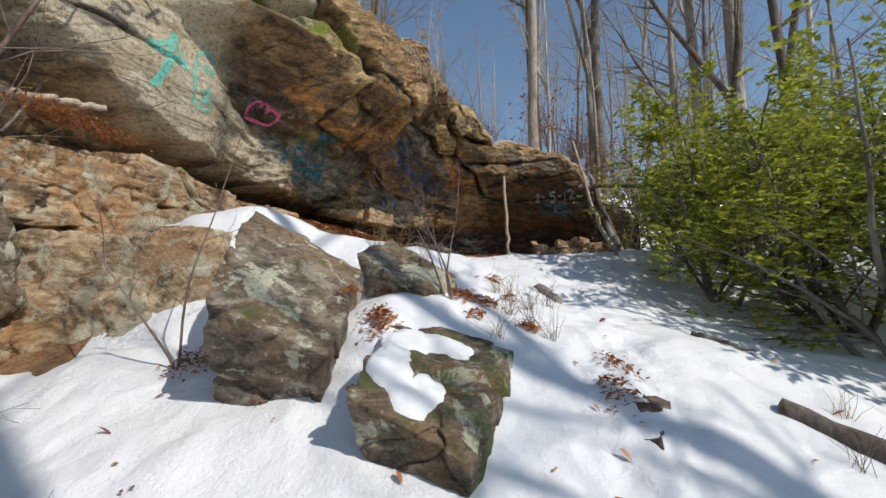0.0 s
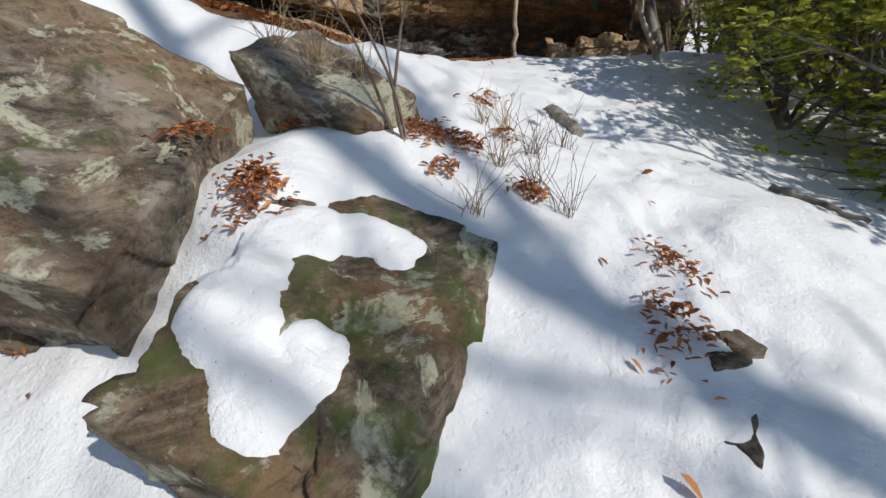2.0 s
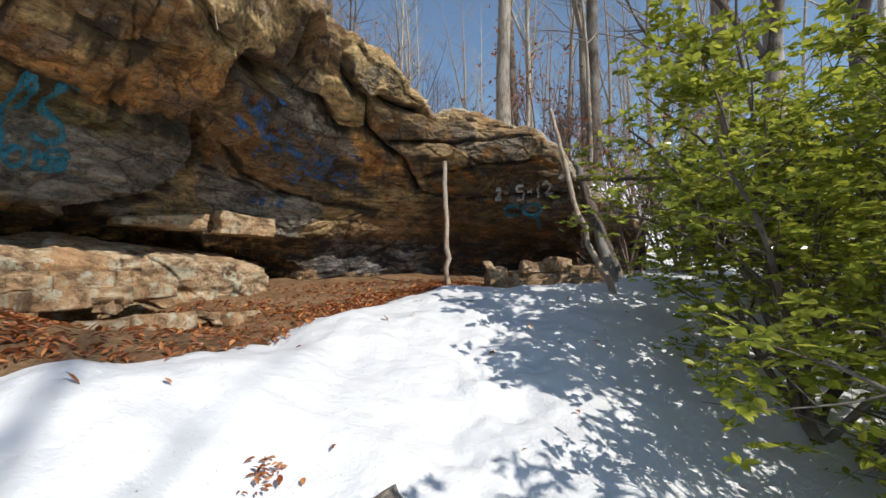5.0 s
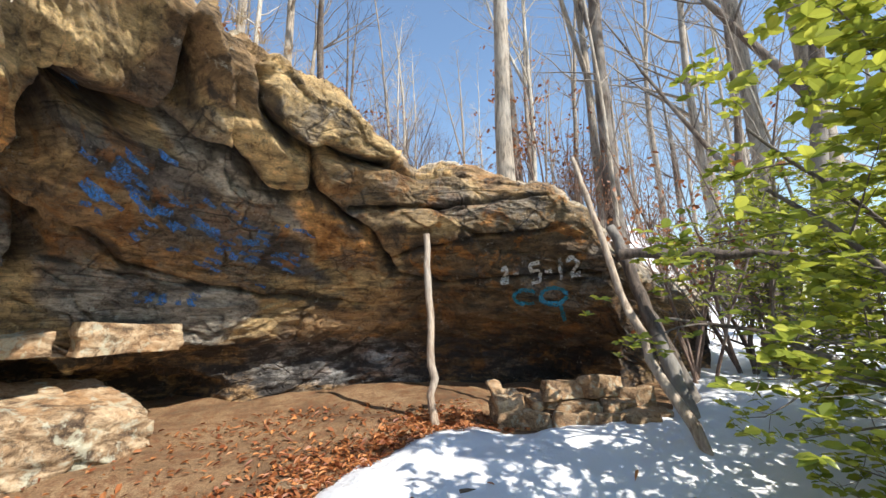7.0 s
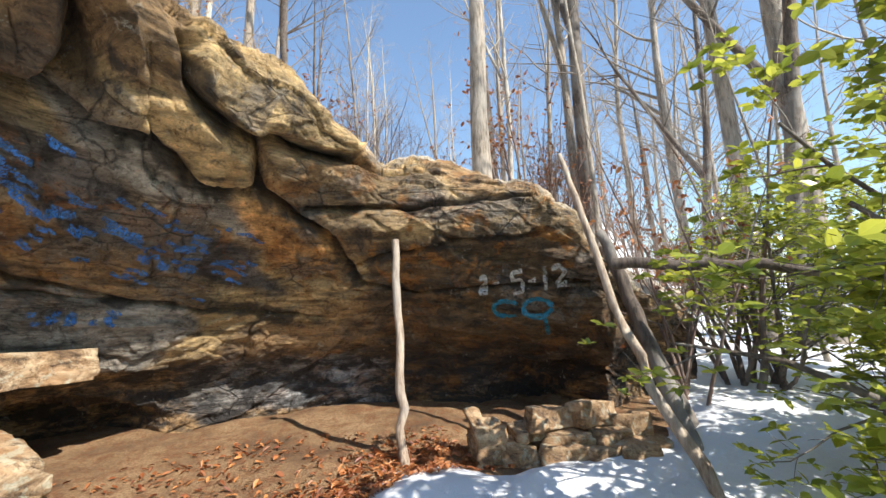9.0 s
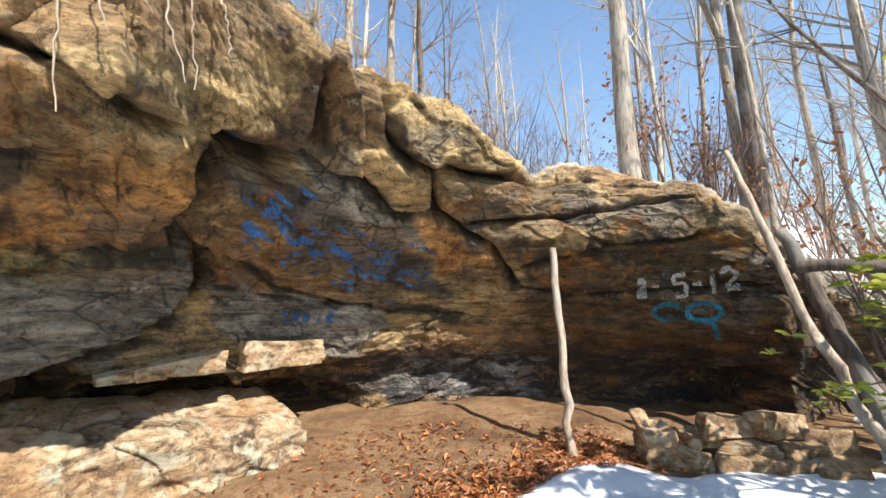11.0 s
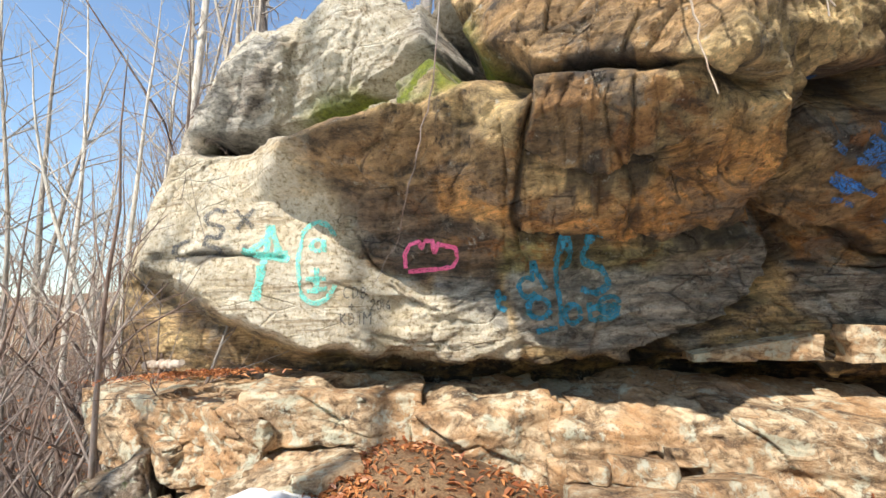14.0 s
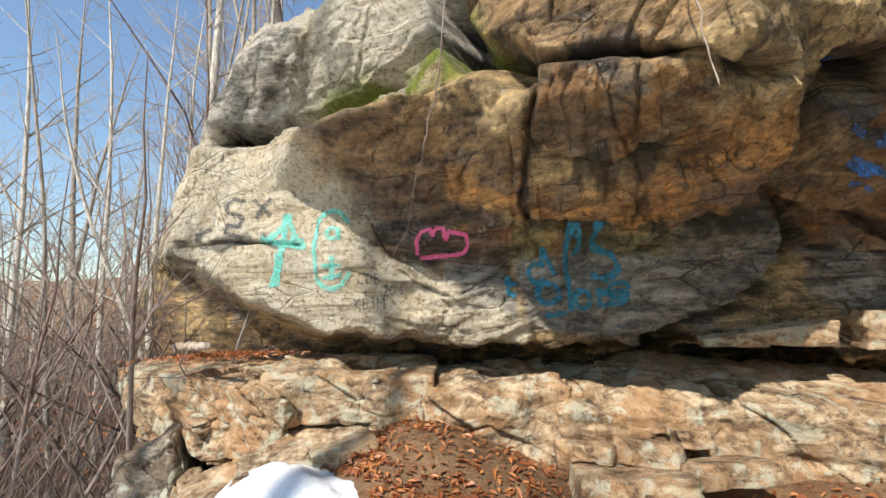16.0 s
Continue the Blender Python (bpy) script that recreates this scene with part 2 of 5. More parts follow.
def cells(x, y, seed=0.0):
    """Jittered cells: a value for each, the distance to its border, and a tilt across it."""
    i, j = np.floor(x).astype(np.int64), np.floor(y).astype(np.int64)
    d1, d2, val, tilt = np.full(x.shape, 9.0), np.full(x.shape, 9.0), np.zeros(x.shape), np.zeros(x.shape)
    s = int(seed * 100)
    for a in (-1, 0, 1):
        for b in (-1, 0, 1):
            h1, h2 = hash3(i + a, j + b, s + 0 * i), hash3(i + a, j + b, s + 7 + 0 * i)
            px, py = i + a + h1, j + b + h2
            d = np.hypot(px - x, py - y)
            near = d < d1
            d2 = np.where(near, d1, np.minimum(d2, d))
            h3 = hash3(i + a, j + b, s + 3 + 0 * i)
            val = np.where(near, h3, val)
            tilt = np.where(near, (h3 * 7 % 1 - 0.5) * (x - px) + (h3 * 13 % 1 - 0.5) * (y - py), tilt)
            d1 = np.where(near, d, d1)
    return val, d2 - d1, tilt


def smooth(a, b, x):
    t = np.clip((np.asarray(x, float) - a) / (b - a), 0, 1)
    return t * t * (3 - 2 * t)


def line_distance(x, y, pts):
    """Distance of arrays x, y from a polyline."""
    best = np.full(np.broadcast(x, y).shape, 1e9)
    for (ax, ay), (bx, by) in zip(pts[:-1], pts[1:]):
        dx, dy = bx - ax, by - ay
        t = np.clip(((x - ax) * dx + (y - ay) * dy) / (dx * dx + dy * dy + 1e-12), 0, 1)
        best = np.minimum(best, np.hypot(x - ax - t * dx, y - ay - t * dy))
    return best


def mesh_from(name, verts, faces, material, shade=True, attrs=None):
    me = bpy.data.meshes.new(name)
    verts = np.asarray(verts, np.float32)
    faces = np.asarray(faces, np.int32)
    n, k = faces.shape
    me.vertices.add(len(verts))
    me.vertices.foreach_set("co", verts.ravel())
    me.loops.add(n * k)
    me.loops.foreach_set("vertex_index", faces.ravel())
    me.polygons.add(n)
    me.polygons.foreach_set("loop_start", np.arange(0, n * k, k, dtype=np.int32))
    me.polygons.foreach_set("use_smooth", np.full(n, shade))
    for key, vals in (attrs or {}).items():
        if np.ndim(vals) == 3:
            rgba = np.concatenate([vals, np.ones(vals.shape[:2] + (1,))], -1)
            me.attributes.new(key, "FLOAT_COLOR", "POINT").data.foreach_set("color", np.asarray(rgba, np.float32).ravel())
            continue
        me.attributes.new(key, "FLOAT", "POINT").data.foreach_set("value", np.asarray(vals, np.float32).ravel())
    me.materials.append(material)
    me.update(calc_edges=True)
    me.validate()
    return me


def grid_faces(rows, cols):
    a = np.arange(rows * cols).reshape(rows, cols)
    return np.stack([a[:-1, :-1], a[:-1, 1:], a[1:, 1:], a[1:, :-1]], -1).reshape(-1, 4)


def thing(name, label, category, group="", kind="", at=(0, 0, 0)):
    ob = tagged(new(name), label, category, group, kind)
    ob.location = at
    return ob


def child(name, me, parent, label=""):
    ob = new(name, me)
    ob.parent = parent
    if label:
        tagged(ob, label)
    return ob


# ---- ground ----
def ground_base(x, y):
    """Height of the slope below the cliff."""
    x, y = np.asarray(x, float), np.asarray(y, float)
    h = np.interp(y, [-60, -8, 0, 1.4, 2.9, 4.2, 6.2, 8.0, 10.0, 14.0, 30, 60], [-6.0, -2.4, -0.2, 0.30, 0.70, 1.28, 1.86, 2.15, 2.40, 2.75, 4.0, 7.0])
    tilt = np.interp(y, [3.5, 4.8, 6.5, 9.5], [-0.17, -0.2, -0.2, 0.0])
    edge = np.interp(y, [4.6, 5.6, 7.5, 9], [1.3, 0.5, 0.7, 1.3])
    right = np.clip(x - edge, 0, 3.5 - edge) * tilt - 0.04 * np.clip(x - 3.5, 0, 30)
    west = smooth(-0.7, -1.5, x)
    shelf = (smooth(4.3, 5.0, y) * west + smooth(4.6, 5.6, y) * (1 - west)) * smooth(-5.5, -3.2, x)
    left = np.clip(0.9 - x, 0, 2.4) * (0.28 + 0.05 * smooth(5.2, 5.8, y) + 0.07 * west * smooth(6.0, 5.0, y)) * shelf * smooth(8.0, 5.9, y)
    fall = 0.08 * np.clip(-1.8 - x, 0, 30) * (1 - 0.5 * shelf) + 0.25 * np.clip(-3.2 - x, 0, 6) * smooth(4.2, 6, y)
    hump = 0.24 * np.exp(-((x - 0.05) / 0.8) ** 2 - ((y - 4.6) / 0.8) ** 2)
    hump = hump + 0.15 * np.exp(-((x + 0.22) / 0.35) ** 2 - ((y - 4.05) / 0.35) ** 2)
    rise = 0.25 * np.clip(np.hypot(x - 2, y - 5) - 10, 0, 60) * smooth(-3, -8, x)
    return h + right + left - fall + hump + rise


CENTRE = (1.6, 6.0)


def polar(x, y):
    return np.degrees(np.arctan2(y - CENTRE[1], x - CENTRE[0])) % 360, np.hypot(x - CENTRE[0], y - CENTRE[1])


TURNS = [58, 66, 69, 74, 80, 88, 93.5, 95.5, 100, 107, 116, 121, 133, 143, 152, 165, 175, 185, 196, 200, 203, 207, 212]
TOPS = [3.3, 3.9, 4.3, 4.75, 4.9, 5.25, 5.1, 5.05, 5.32, 5.52, 5.45, 5.3, 5.5, 5.5, 5.5, 5.65, 5.8, 6.0, 5.8, 5.25, 4.3, 3.0, 2.6]
LIPS = [7.0, 5.2, 4.5, 4.4, 4.5, 4.5, 4.5, 4.0, 3.9, 3.4, 2.9, 2.5, 2.25, 1.95, 2.1, 2.3, 2.9, 3.4, 4.2, 4.6, 5.0, 5.8, 6.6]


def bumps(x, y):
    return 0.05 * fbm(x * 0.9, y * 0.9, 3.3, 4) + 0.02 * fbm(x * 3.1, y * 3.1, 8.1, 3)


def ground_height(x, y):
    x, y = np.asarray(x, float), np.asarray(y, float)
    th, r = polar(x, y)
    lip, top = np.interp(th, TURNS, LIPS), np.interp(th, TURNS, TOPS)
    inside = smooth(56, 66, th) * smooth(204, 196, th)
    start = np.interp(th, [58, 67, 80, 120, 133, 143, 165, 185, 196, 203], [7.5, 6.2, 6.2, 6.4, 6.2, 5.8, 5.4, 5.4, 5.8, 7.0])
    behind = smooth(start, start + 0.8, r) * inside
    g = ground_base(x, y) + bumps(x, y)
    hill = np.maximum(g, top + 0.2 + 0.22 * np.clip(r - lip - 2.2, 0, 40) + bumps(x, y) * 1.5)
    return g + (hill - g) * behind


SNOW_EDGE = [(-9, 3.6), (-4.2, 4.0), (-2.4, 4.1), (-2.1, 4.6), (-2.3, 5.15), (-1.4, 5.84), (-0.85, 5.86), (-0.3, 5.96), (0.1, 6.4), (0.3, 7.3), (0.42, 8.1), (1.0, 9.0), (1.6, 9.6), (2.3, 9.8), (3.6, 9.9), (4.6, 11.5), (6, 18), (10, 60)]


def snow_side(x, y):
    """Positive metres inside the snow, negative on bare ground."""
    d = line_distance(x, y, SNOW_EDGE)
    px = [p[0] for p in SNOW_EDGE]
    py = [p[1] for p in SNOW_EDGE]
    xs = np.interp(y, py, px)
    low = np.interp(np.clip(x, -9, -2.4), px[:3], py[:3])
    inside = np.where(y < 3.6, True, np.where(x < -2.4, y < low, x > xs))
    far = np.hypot(x - 2, y - 5)
    thaw = smooth(9, 16, far) * (1.2 + 2.0 * fbm(x * 0.22, y * 0.22, 3.0, 3))
    thaw = thaw + 6.0 * smooth(-5.5, -8.5, x)
    bare = smooth(-5.6, -7.5, x)
    return (np.where(inside, d, -d) - thaw * smooth(0, 4, d + 3)) * (1 - bare) - 1.5 * bare


def stretched(lo, hi, a, b, fine, coarse):
    """Steps that are fine between a and b and widen outside."""
    mid = np.arange(a, b, fine)
    left, right, step = [], [], fine
    p, q = a, b
    while p > lo or q < hi:
        step = min(step * 1.22, coarse)
        p, q = p - step, q + step
        left.append(p)
        right.append(q)
    return np.array(left[::-1] + list(mid) + right)


gx, gy = np.meshgrid(stretched(-160, 160, -6, 6, 0.06, 6), stretched(-120, 160, -1.5, 13, 0.06, 6))
me = mesh_from("ground", np.stack([gx, gy, ground_height(gx, gy)], -1).reshape(-1, 3), grid_faces(*gx.shape), SOIL)
tagged(new("ground", me), "brown leafy soil on a wooded slope", "ground", kind="structure")


def snow_height(x, y):
    g = ground_height(x, y)
    d = snow_side(x, y) + 0.16 * fbm(x * 1.7, y * 1.7, 1.0, 4)
    t = 0.085 * smooth(-0.10, 0.28, d) - (0.10 + 1.2 * smooth(8, 20, np.hypot(x - 2, y - 5))) * smooth(0.0, -0.3, d)
    way = line_distance(x, y, [(0.3, 1.0), (0.6, 2.2), (1.3, 3.6), (1.6, 5.0), (1.7, 6.6), (2.3, 8.6)])
    trod = smooth(0.45, 0.15, way)
    t = t - 0.045 * trod * (0.5 + 0.7 * fbm(x * 4, y * 4, 2.2, 3)) + 0.022 * trod * fbm(x * 11, y * 11, 6.2, 3)
    drift = 0.07 * np.exp(-((x + 1.6) / 0.6) ** 2 - ((y - 5.35) / 0.35) ** 2)
    return g + t + drift * smooth(0.0, 0.2, d) + 0.016 * fbm(x * 2.2, y * 2.2, 5.5, 4)


sx, sy = np.meshgrid(stretched(-40, 60, -4.5, 6, 0.035, 3), stretched(-40, 60, 0, 11, 0.035, 3))
me = mesh_from("snow", np.stack([sx, sy, snow_height(sx, sy)], -1).reshape(-1, 3), grid_faces(*sx.shape), SNOW)
tagged(new("snow", me), "thawing white snow cover with trodden path", "snow", kind="structure")


def rest(x, y):
    return float(max(snow_height(np.array([x]), np.array([y]))[0], ground_height(np.array([x]), np.array([y]))[0]))


# ---- cliff ----
LEVELS = [2.0, 2.9, 3.1, 3.35, 3.9, 4.3, 4.5, 4.72, 5.1, 5.6]
PROFILES = []


def profile(turn, *radii):
    PROFILES.append((turn, radii))


profile(58, 6.6, 6.6, 6.5, 6.4, 6.4, 6.8, 7.0, 7.0, 7.0, 7.0)
profile(67, 5.6, 5.3, 5.0, 4.75, 4.5, 4.6, 4.9, 5.0, 5.0, 5.0)
profile(73, 6.0, 5.6, 5.2, 4.8, 4.5, 4.35, 4.35, 4.4, 4.6, 4.6)
profile(82, 5.4, 5.35, 5.2, 4.9, 4.6, 4.3, 4.3, 4.4, 4.7, 4.7)
profile(93, 5.5, 5.4, 5.3, 5.1, 4.7, 4.35, 4.3, 4.3, 4.6, 4.6)
profile(96, 5.5, 5.4, 5.3, 5.1, 4.7, 4.35, 4.25, 4.1, 3.95, 4.0)
profile(106, 5.6, 5.45, 5.3, 5.1, 4.8, 4.3, 4.1, 3.75, 3.45, 3.4)
profile(116, 5.5, 5.4, 5.1, 4.95, 4.75, 4.2, 3.9, 3.5, 2.95, 2.9)
profile(120.5, 5.5, 5.35, 5.0, 4.9, 4.7, 4.0, 3.7, 3.35, 2.6, 2.45)
profile(133, 5.0, 5.0, 4.6, 4.5, 4.2, 3.4, 2.85, 2.45, 2.25, 2.25)
profile(143, 4.5, 4.5, 4.35, 4.25, 3.75, 2.5, 2.0, 1.95, 1.95, 1.95)
profile(152, 4.2, 4.2, 4.05, 3.95, 3.65, 2.5, 2.2, 2.12, 2.1, 2.1)
profile(165, 4.0, 4.0, 3.85, 3.75, 3.65, 2.85, 2.32, 2.26, 2.25, 2.4)
profile(175, 4.1, 4.1, 3.95, 3.85, 3.78, 3.55, 3.0, 2.6, 2.85, 3.0)
profile(180, 4.15, 4.15, 4.0, 3.9, 3.82, 3.75, 3.4, 2.75, 3.3, 3.15)
profile(185, 4.2, 4.2, 4.05, 3.95, 3.85, 3.85, 3.75, 2.98, 3.7, 3.3)
profile(191, 4.4, 4.4, 4.3, 4.2, 4.05, 4.05, 4.02, 3.36, 4.15, 3.6)
profile(194, 4.6, 4.6, 4.5, 4.35, 4.2, 4.2, 4.2, 4.1, 4.35, 3.75)
profile(197, 4.8, 4.8, 4.7, 4.5, 4.35, 4.35, 4.35, 4.4, 4.5, 4.0)
profile(202.5, 5.4, 5.4, 5.3, 5.2, 5.0, 4.95, 4.95, 4.9, 4.8, 4.8)
profile(204.6, 7.0, 7.0, 7.0, 7.0, 6.8, 6.8, 6.8, 6.8, 6.8, 6.8)
profile(212, 9.6, 9.6, 9.6, 9.6, 9.6, 9.6, 9.6, 9.6, 9.6, 9.6)


def cubic_table(turn, z):
    """Depth of the cliff by turn and height, blended between the profiles."""
    tt = np.array([p[0] for p in PROFILES], float)
    cols = np.stack([np.interp(z, LEVELS, p[1]) for p in PROFILES], -1)
    i = np.clip(np.searchsorted(tt, turn, "right") - 1, 0, len(tt) - 2)
    f = (turn - tt[i]) / (tt[i + 1] - tt[i])
    f = np.clip(f, 0, 1)
    f = f * 0.5 + f * f * (3 - 2 * f) * 0.5
    a = np.take_along_axis(cols, i[..., None], -1)[..., 0]
    b = np.take_along_axis(cols, (i + 1)[..., None], -1)[..., 0]
    return a + (b - a) * f


CRACKS = []


def crack(depth, width, *pts):
    CRACKS.append((depth, width, pts))


crack(0.34, 0.11, (119.7, 5.06), (121.1, 4.79), (123.6, 4.64), (132.8, 4.5), (136.7, 4.13))
crack(0.22, 0.06, (112.7, 5.18), (112.4, 4.96), (106.3, 4.81), (95.2, 4.86), (86.5, 4.87))
crack(0.16, 0.055, (122.3, 4.65), (116.4, 4.67), (111.9, 4.49), (106.5, 4.55), (105.9, 4.78))
crack(0.16, 0.05, (106.5, 4.55), (99.7, 4.29), (96.4, 3.89))
crack(0.28, 0.08, (136.7, 4.04), (133.7, 4.0), (136.1, 3.62), (143.3, 3.32), (148.5, 3.15))
crack(0.12, 0.035, (150.9, 4.06), (145.8, 3.97), (136.7, 4.06))
crack(0.08, 0.03, (163.8, 4.07), (158, 3.99), (153.6, 4.01), (145.8, 3.97))
crack(0.10, 0.035, (101.8, 4.47), (89, 4.5), (80.7, 4.59), (74, 4.55))
crack(0.07, 0.03, (97.5, 3.95), (92, 4.1), (86, 4.15), (74, 4.2))
crack(0.14, 0.04, (164.9, 4.68), (157, 4.62), (150.6, 4.55), (143.7, 4.41), (138, 4.52))
crack(0.12, 0.035, (164.9, 4.68), (164.6, 4.39), (159, 4.29), (154.5, 4.23), (146.5, 4.29))
crack(0.04, 0.03, (164.6, 4.39), (164.4, 4.2), (163.8, 4.07))
crack(0.06, 0.03, (132.1, 4.05), (126.2, 3.85), (113.4, 3.63), (100.6, 3.53))
crack(0.05, 0.025, (133.5, 3.82), (124, 3.74), (115.5, 3.69))
crack(0.06, 0.03, (96, 3.85), (88, 3.72), (78, 3.74), (68, 3.7))
crack(0.35, 0.12, (199, 5.05), (194, 5.04), (188, 5.06), (183, 5.10), (177, 5.2), (171.5, 5.3))
crack(0.45, 0.12, (173.5, 5.7), (172.5, 5.15), (171.5, 4.9), (166, 4.66))
crack(0.05, 0.025, (202, 4.14), (196.4, 4.08), (190, 4.02))


# blocks and tinted faces of the cliff: colour, how far out, and the outline
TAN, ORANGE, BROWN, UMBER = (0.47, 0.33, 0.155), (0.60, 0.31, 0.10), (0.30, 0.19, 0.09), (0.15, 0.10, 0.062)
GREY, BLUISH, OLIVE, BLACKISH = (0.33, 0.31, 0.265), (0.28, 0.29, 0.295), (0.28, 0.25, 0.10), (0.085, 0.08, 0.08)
# BROWN and TAN darkened, to offset strong sky light on the right
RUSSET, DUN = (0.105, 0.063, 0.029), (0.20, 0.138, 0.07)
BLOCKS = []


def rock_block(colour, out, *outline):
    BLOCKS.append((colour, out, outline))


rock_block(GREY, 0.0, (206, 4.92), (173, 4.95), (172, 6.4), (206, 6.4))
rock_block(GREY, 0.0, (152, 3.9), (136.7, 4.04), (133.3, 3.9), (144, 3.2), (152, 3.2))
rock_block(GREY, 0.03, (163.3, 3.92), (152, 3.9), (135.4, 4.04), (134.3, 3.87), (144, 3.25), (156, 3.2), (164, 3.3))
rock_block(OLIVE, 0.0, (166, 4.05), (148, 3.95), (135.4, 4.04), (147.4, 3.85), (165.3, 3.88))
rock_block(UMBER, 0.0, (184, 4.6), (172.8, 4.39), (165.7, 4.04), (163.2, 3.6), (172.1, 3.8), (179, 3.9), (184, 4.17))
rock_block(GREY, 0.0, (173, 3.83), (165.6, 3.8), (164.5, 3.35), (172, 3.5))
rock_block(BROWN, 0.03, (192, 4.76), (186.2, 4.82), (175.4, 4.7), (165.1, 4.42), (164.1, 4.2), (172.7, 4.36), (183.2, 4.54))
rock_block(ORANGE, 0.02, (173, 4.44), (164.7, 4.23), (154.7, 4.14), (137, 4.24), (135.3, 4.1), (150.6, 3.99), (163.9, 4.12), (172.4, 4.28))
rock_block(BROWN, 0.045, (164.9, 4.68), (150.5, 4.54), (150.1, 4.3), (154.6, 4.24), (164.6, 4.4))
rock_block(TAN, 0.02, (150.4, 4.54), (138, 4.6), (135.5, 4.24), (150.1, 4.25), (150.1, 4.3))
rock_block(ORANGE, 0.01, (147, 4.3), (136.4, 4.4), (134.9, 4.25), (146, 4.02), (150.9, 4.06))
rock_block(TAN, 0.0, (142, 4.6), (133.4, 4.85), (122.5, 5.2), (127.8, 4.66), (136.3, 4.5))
# darker brown along the deep notch
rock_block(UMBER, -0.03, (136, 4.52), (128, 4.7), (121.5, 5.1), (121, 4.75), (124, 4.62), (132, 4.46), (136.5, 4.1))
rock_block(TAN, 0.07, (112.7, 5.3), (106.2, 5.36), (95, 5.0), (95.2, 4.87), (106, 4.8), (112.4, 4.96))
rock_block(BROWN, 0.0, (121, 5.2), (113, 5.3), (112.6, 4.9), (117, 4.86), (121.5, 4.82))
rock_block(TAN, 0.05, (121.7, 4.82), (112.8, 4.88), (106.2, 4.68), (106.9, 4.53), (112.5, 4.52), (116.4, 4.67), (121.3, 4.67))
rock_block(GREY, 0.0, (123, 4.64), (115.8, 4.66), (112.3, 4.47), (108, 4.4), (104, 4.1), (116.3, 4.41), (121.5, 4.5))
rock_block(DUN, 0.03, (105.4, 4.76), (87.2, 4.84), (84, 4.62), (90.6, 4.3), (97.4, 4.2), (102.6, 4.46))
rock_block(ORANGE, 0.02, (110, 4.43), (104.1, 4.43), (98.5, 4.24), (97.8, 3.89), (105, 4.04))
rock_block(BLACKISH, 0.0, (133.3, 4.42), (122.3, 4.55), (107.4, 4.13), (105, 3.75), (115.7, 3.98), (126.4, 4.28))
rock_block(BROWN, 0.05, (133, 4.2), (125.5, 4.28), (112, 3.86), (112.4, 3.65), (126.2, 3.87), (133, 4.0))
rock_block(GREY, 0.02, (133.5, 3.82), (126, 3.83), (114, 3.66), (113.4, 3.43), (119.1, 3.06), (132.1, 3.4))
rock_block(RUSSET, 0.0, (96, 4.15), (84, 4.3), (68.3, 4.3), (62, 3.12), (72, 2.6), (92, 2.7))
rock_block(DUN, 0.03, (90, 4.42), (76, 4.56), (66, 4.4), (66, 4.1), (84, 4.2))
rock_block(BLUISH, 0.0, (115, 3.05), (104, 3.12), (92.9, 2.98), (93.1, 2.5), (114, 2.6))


def inside_outline(x, y, outline):
    """Distance from an outline, negative inside it."""
    px, py = [p[0] for p in outline], [p[1] for p in outline]
    odd = np.zeros(x.shape, bool)
    for i in range(len(px)):
        x0, y0, x1, y1 = px[i - 1], py[i - 1], px[i], py[i]
        if y0 != y1:
            odd ^= ((y0 > y) != (y1 > y)) & (x < (x1 - x0) * (y - y0) / (y1 - y0) + x0)
    d = line_distance(x, y, list(outline) + [outline[0]])
    return np.where(odd, -d, d)


FOOT_TURNS = [112, 122, 130, 137, 150, 163, 175, 188, 195, 201, 205]
FOOT_HEIGHTS = [2.5, 2.8, 2.95, 3.2, 3.12, 3.17, 3.2, 3.33, 3.6, 3.95, 4.2]


def cliff_base(turn, z):
    """Distance of the plain rock face from CENTRE at a turn (degrees) and height."""
    clean = smooth(180, 186, turn) * smooth(5.0, 4.8, z)
    rough = 1 - 0.75 * clean
    r = cubic_table(turn + 0.7 * rough * fbm(turn * 0.08, z * 1.2, 5.0, 2), z + 0.02 * rough * fbm(turn * 0.06, z * 1.4, 2.0, 2))
    foot = np.interp(turn, FOOT_TURNS, FOOT_HEIGHTS)
    return r + 0.75 * smooth(foot + 0.02, foot - 0.08, z + 0.05 * fbm(turn * 0.3, 2.0, 1.0, 3)) * smooth(114, 124, turn)


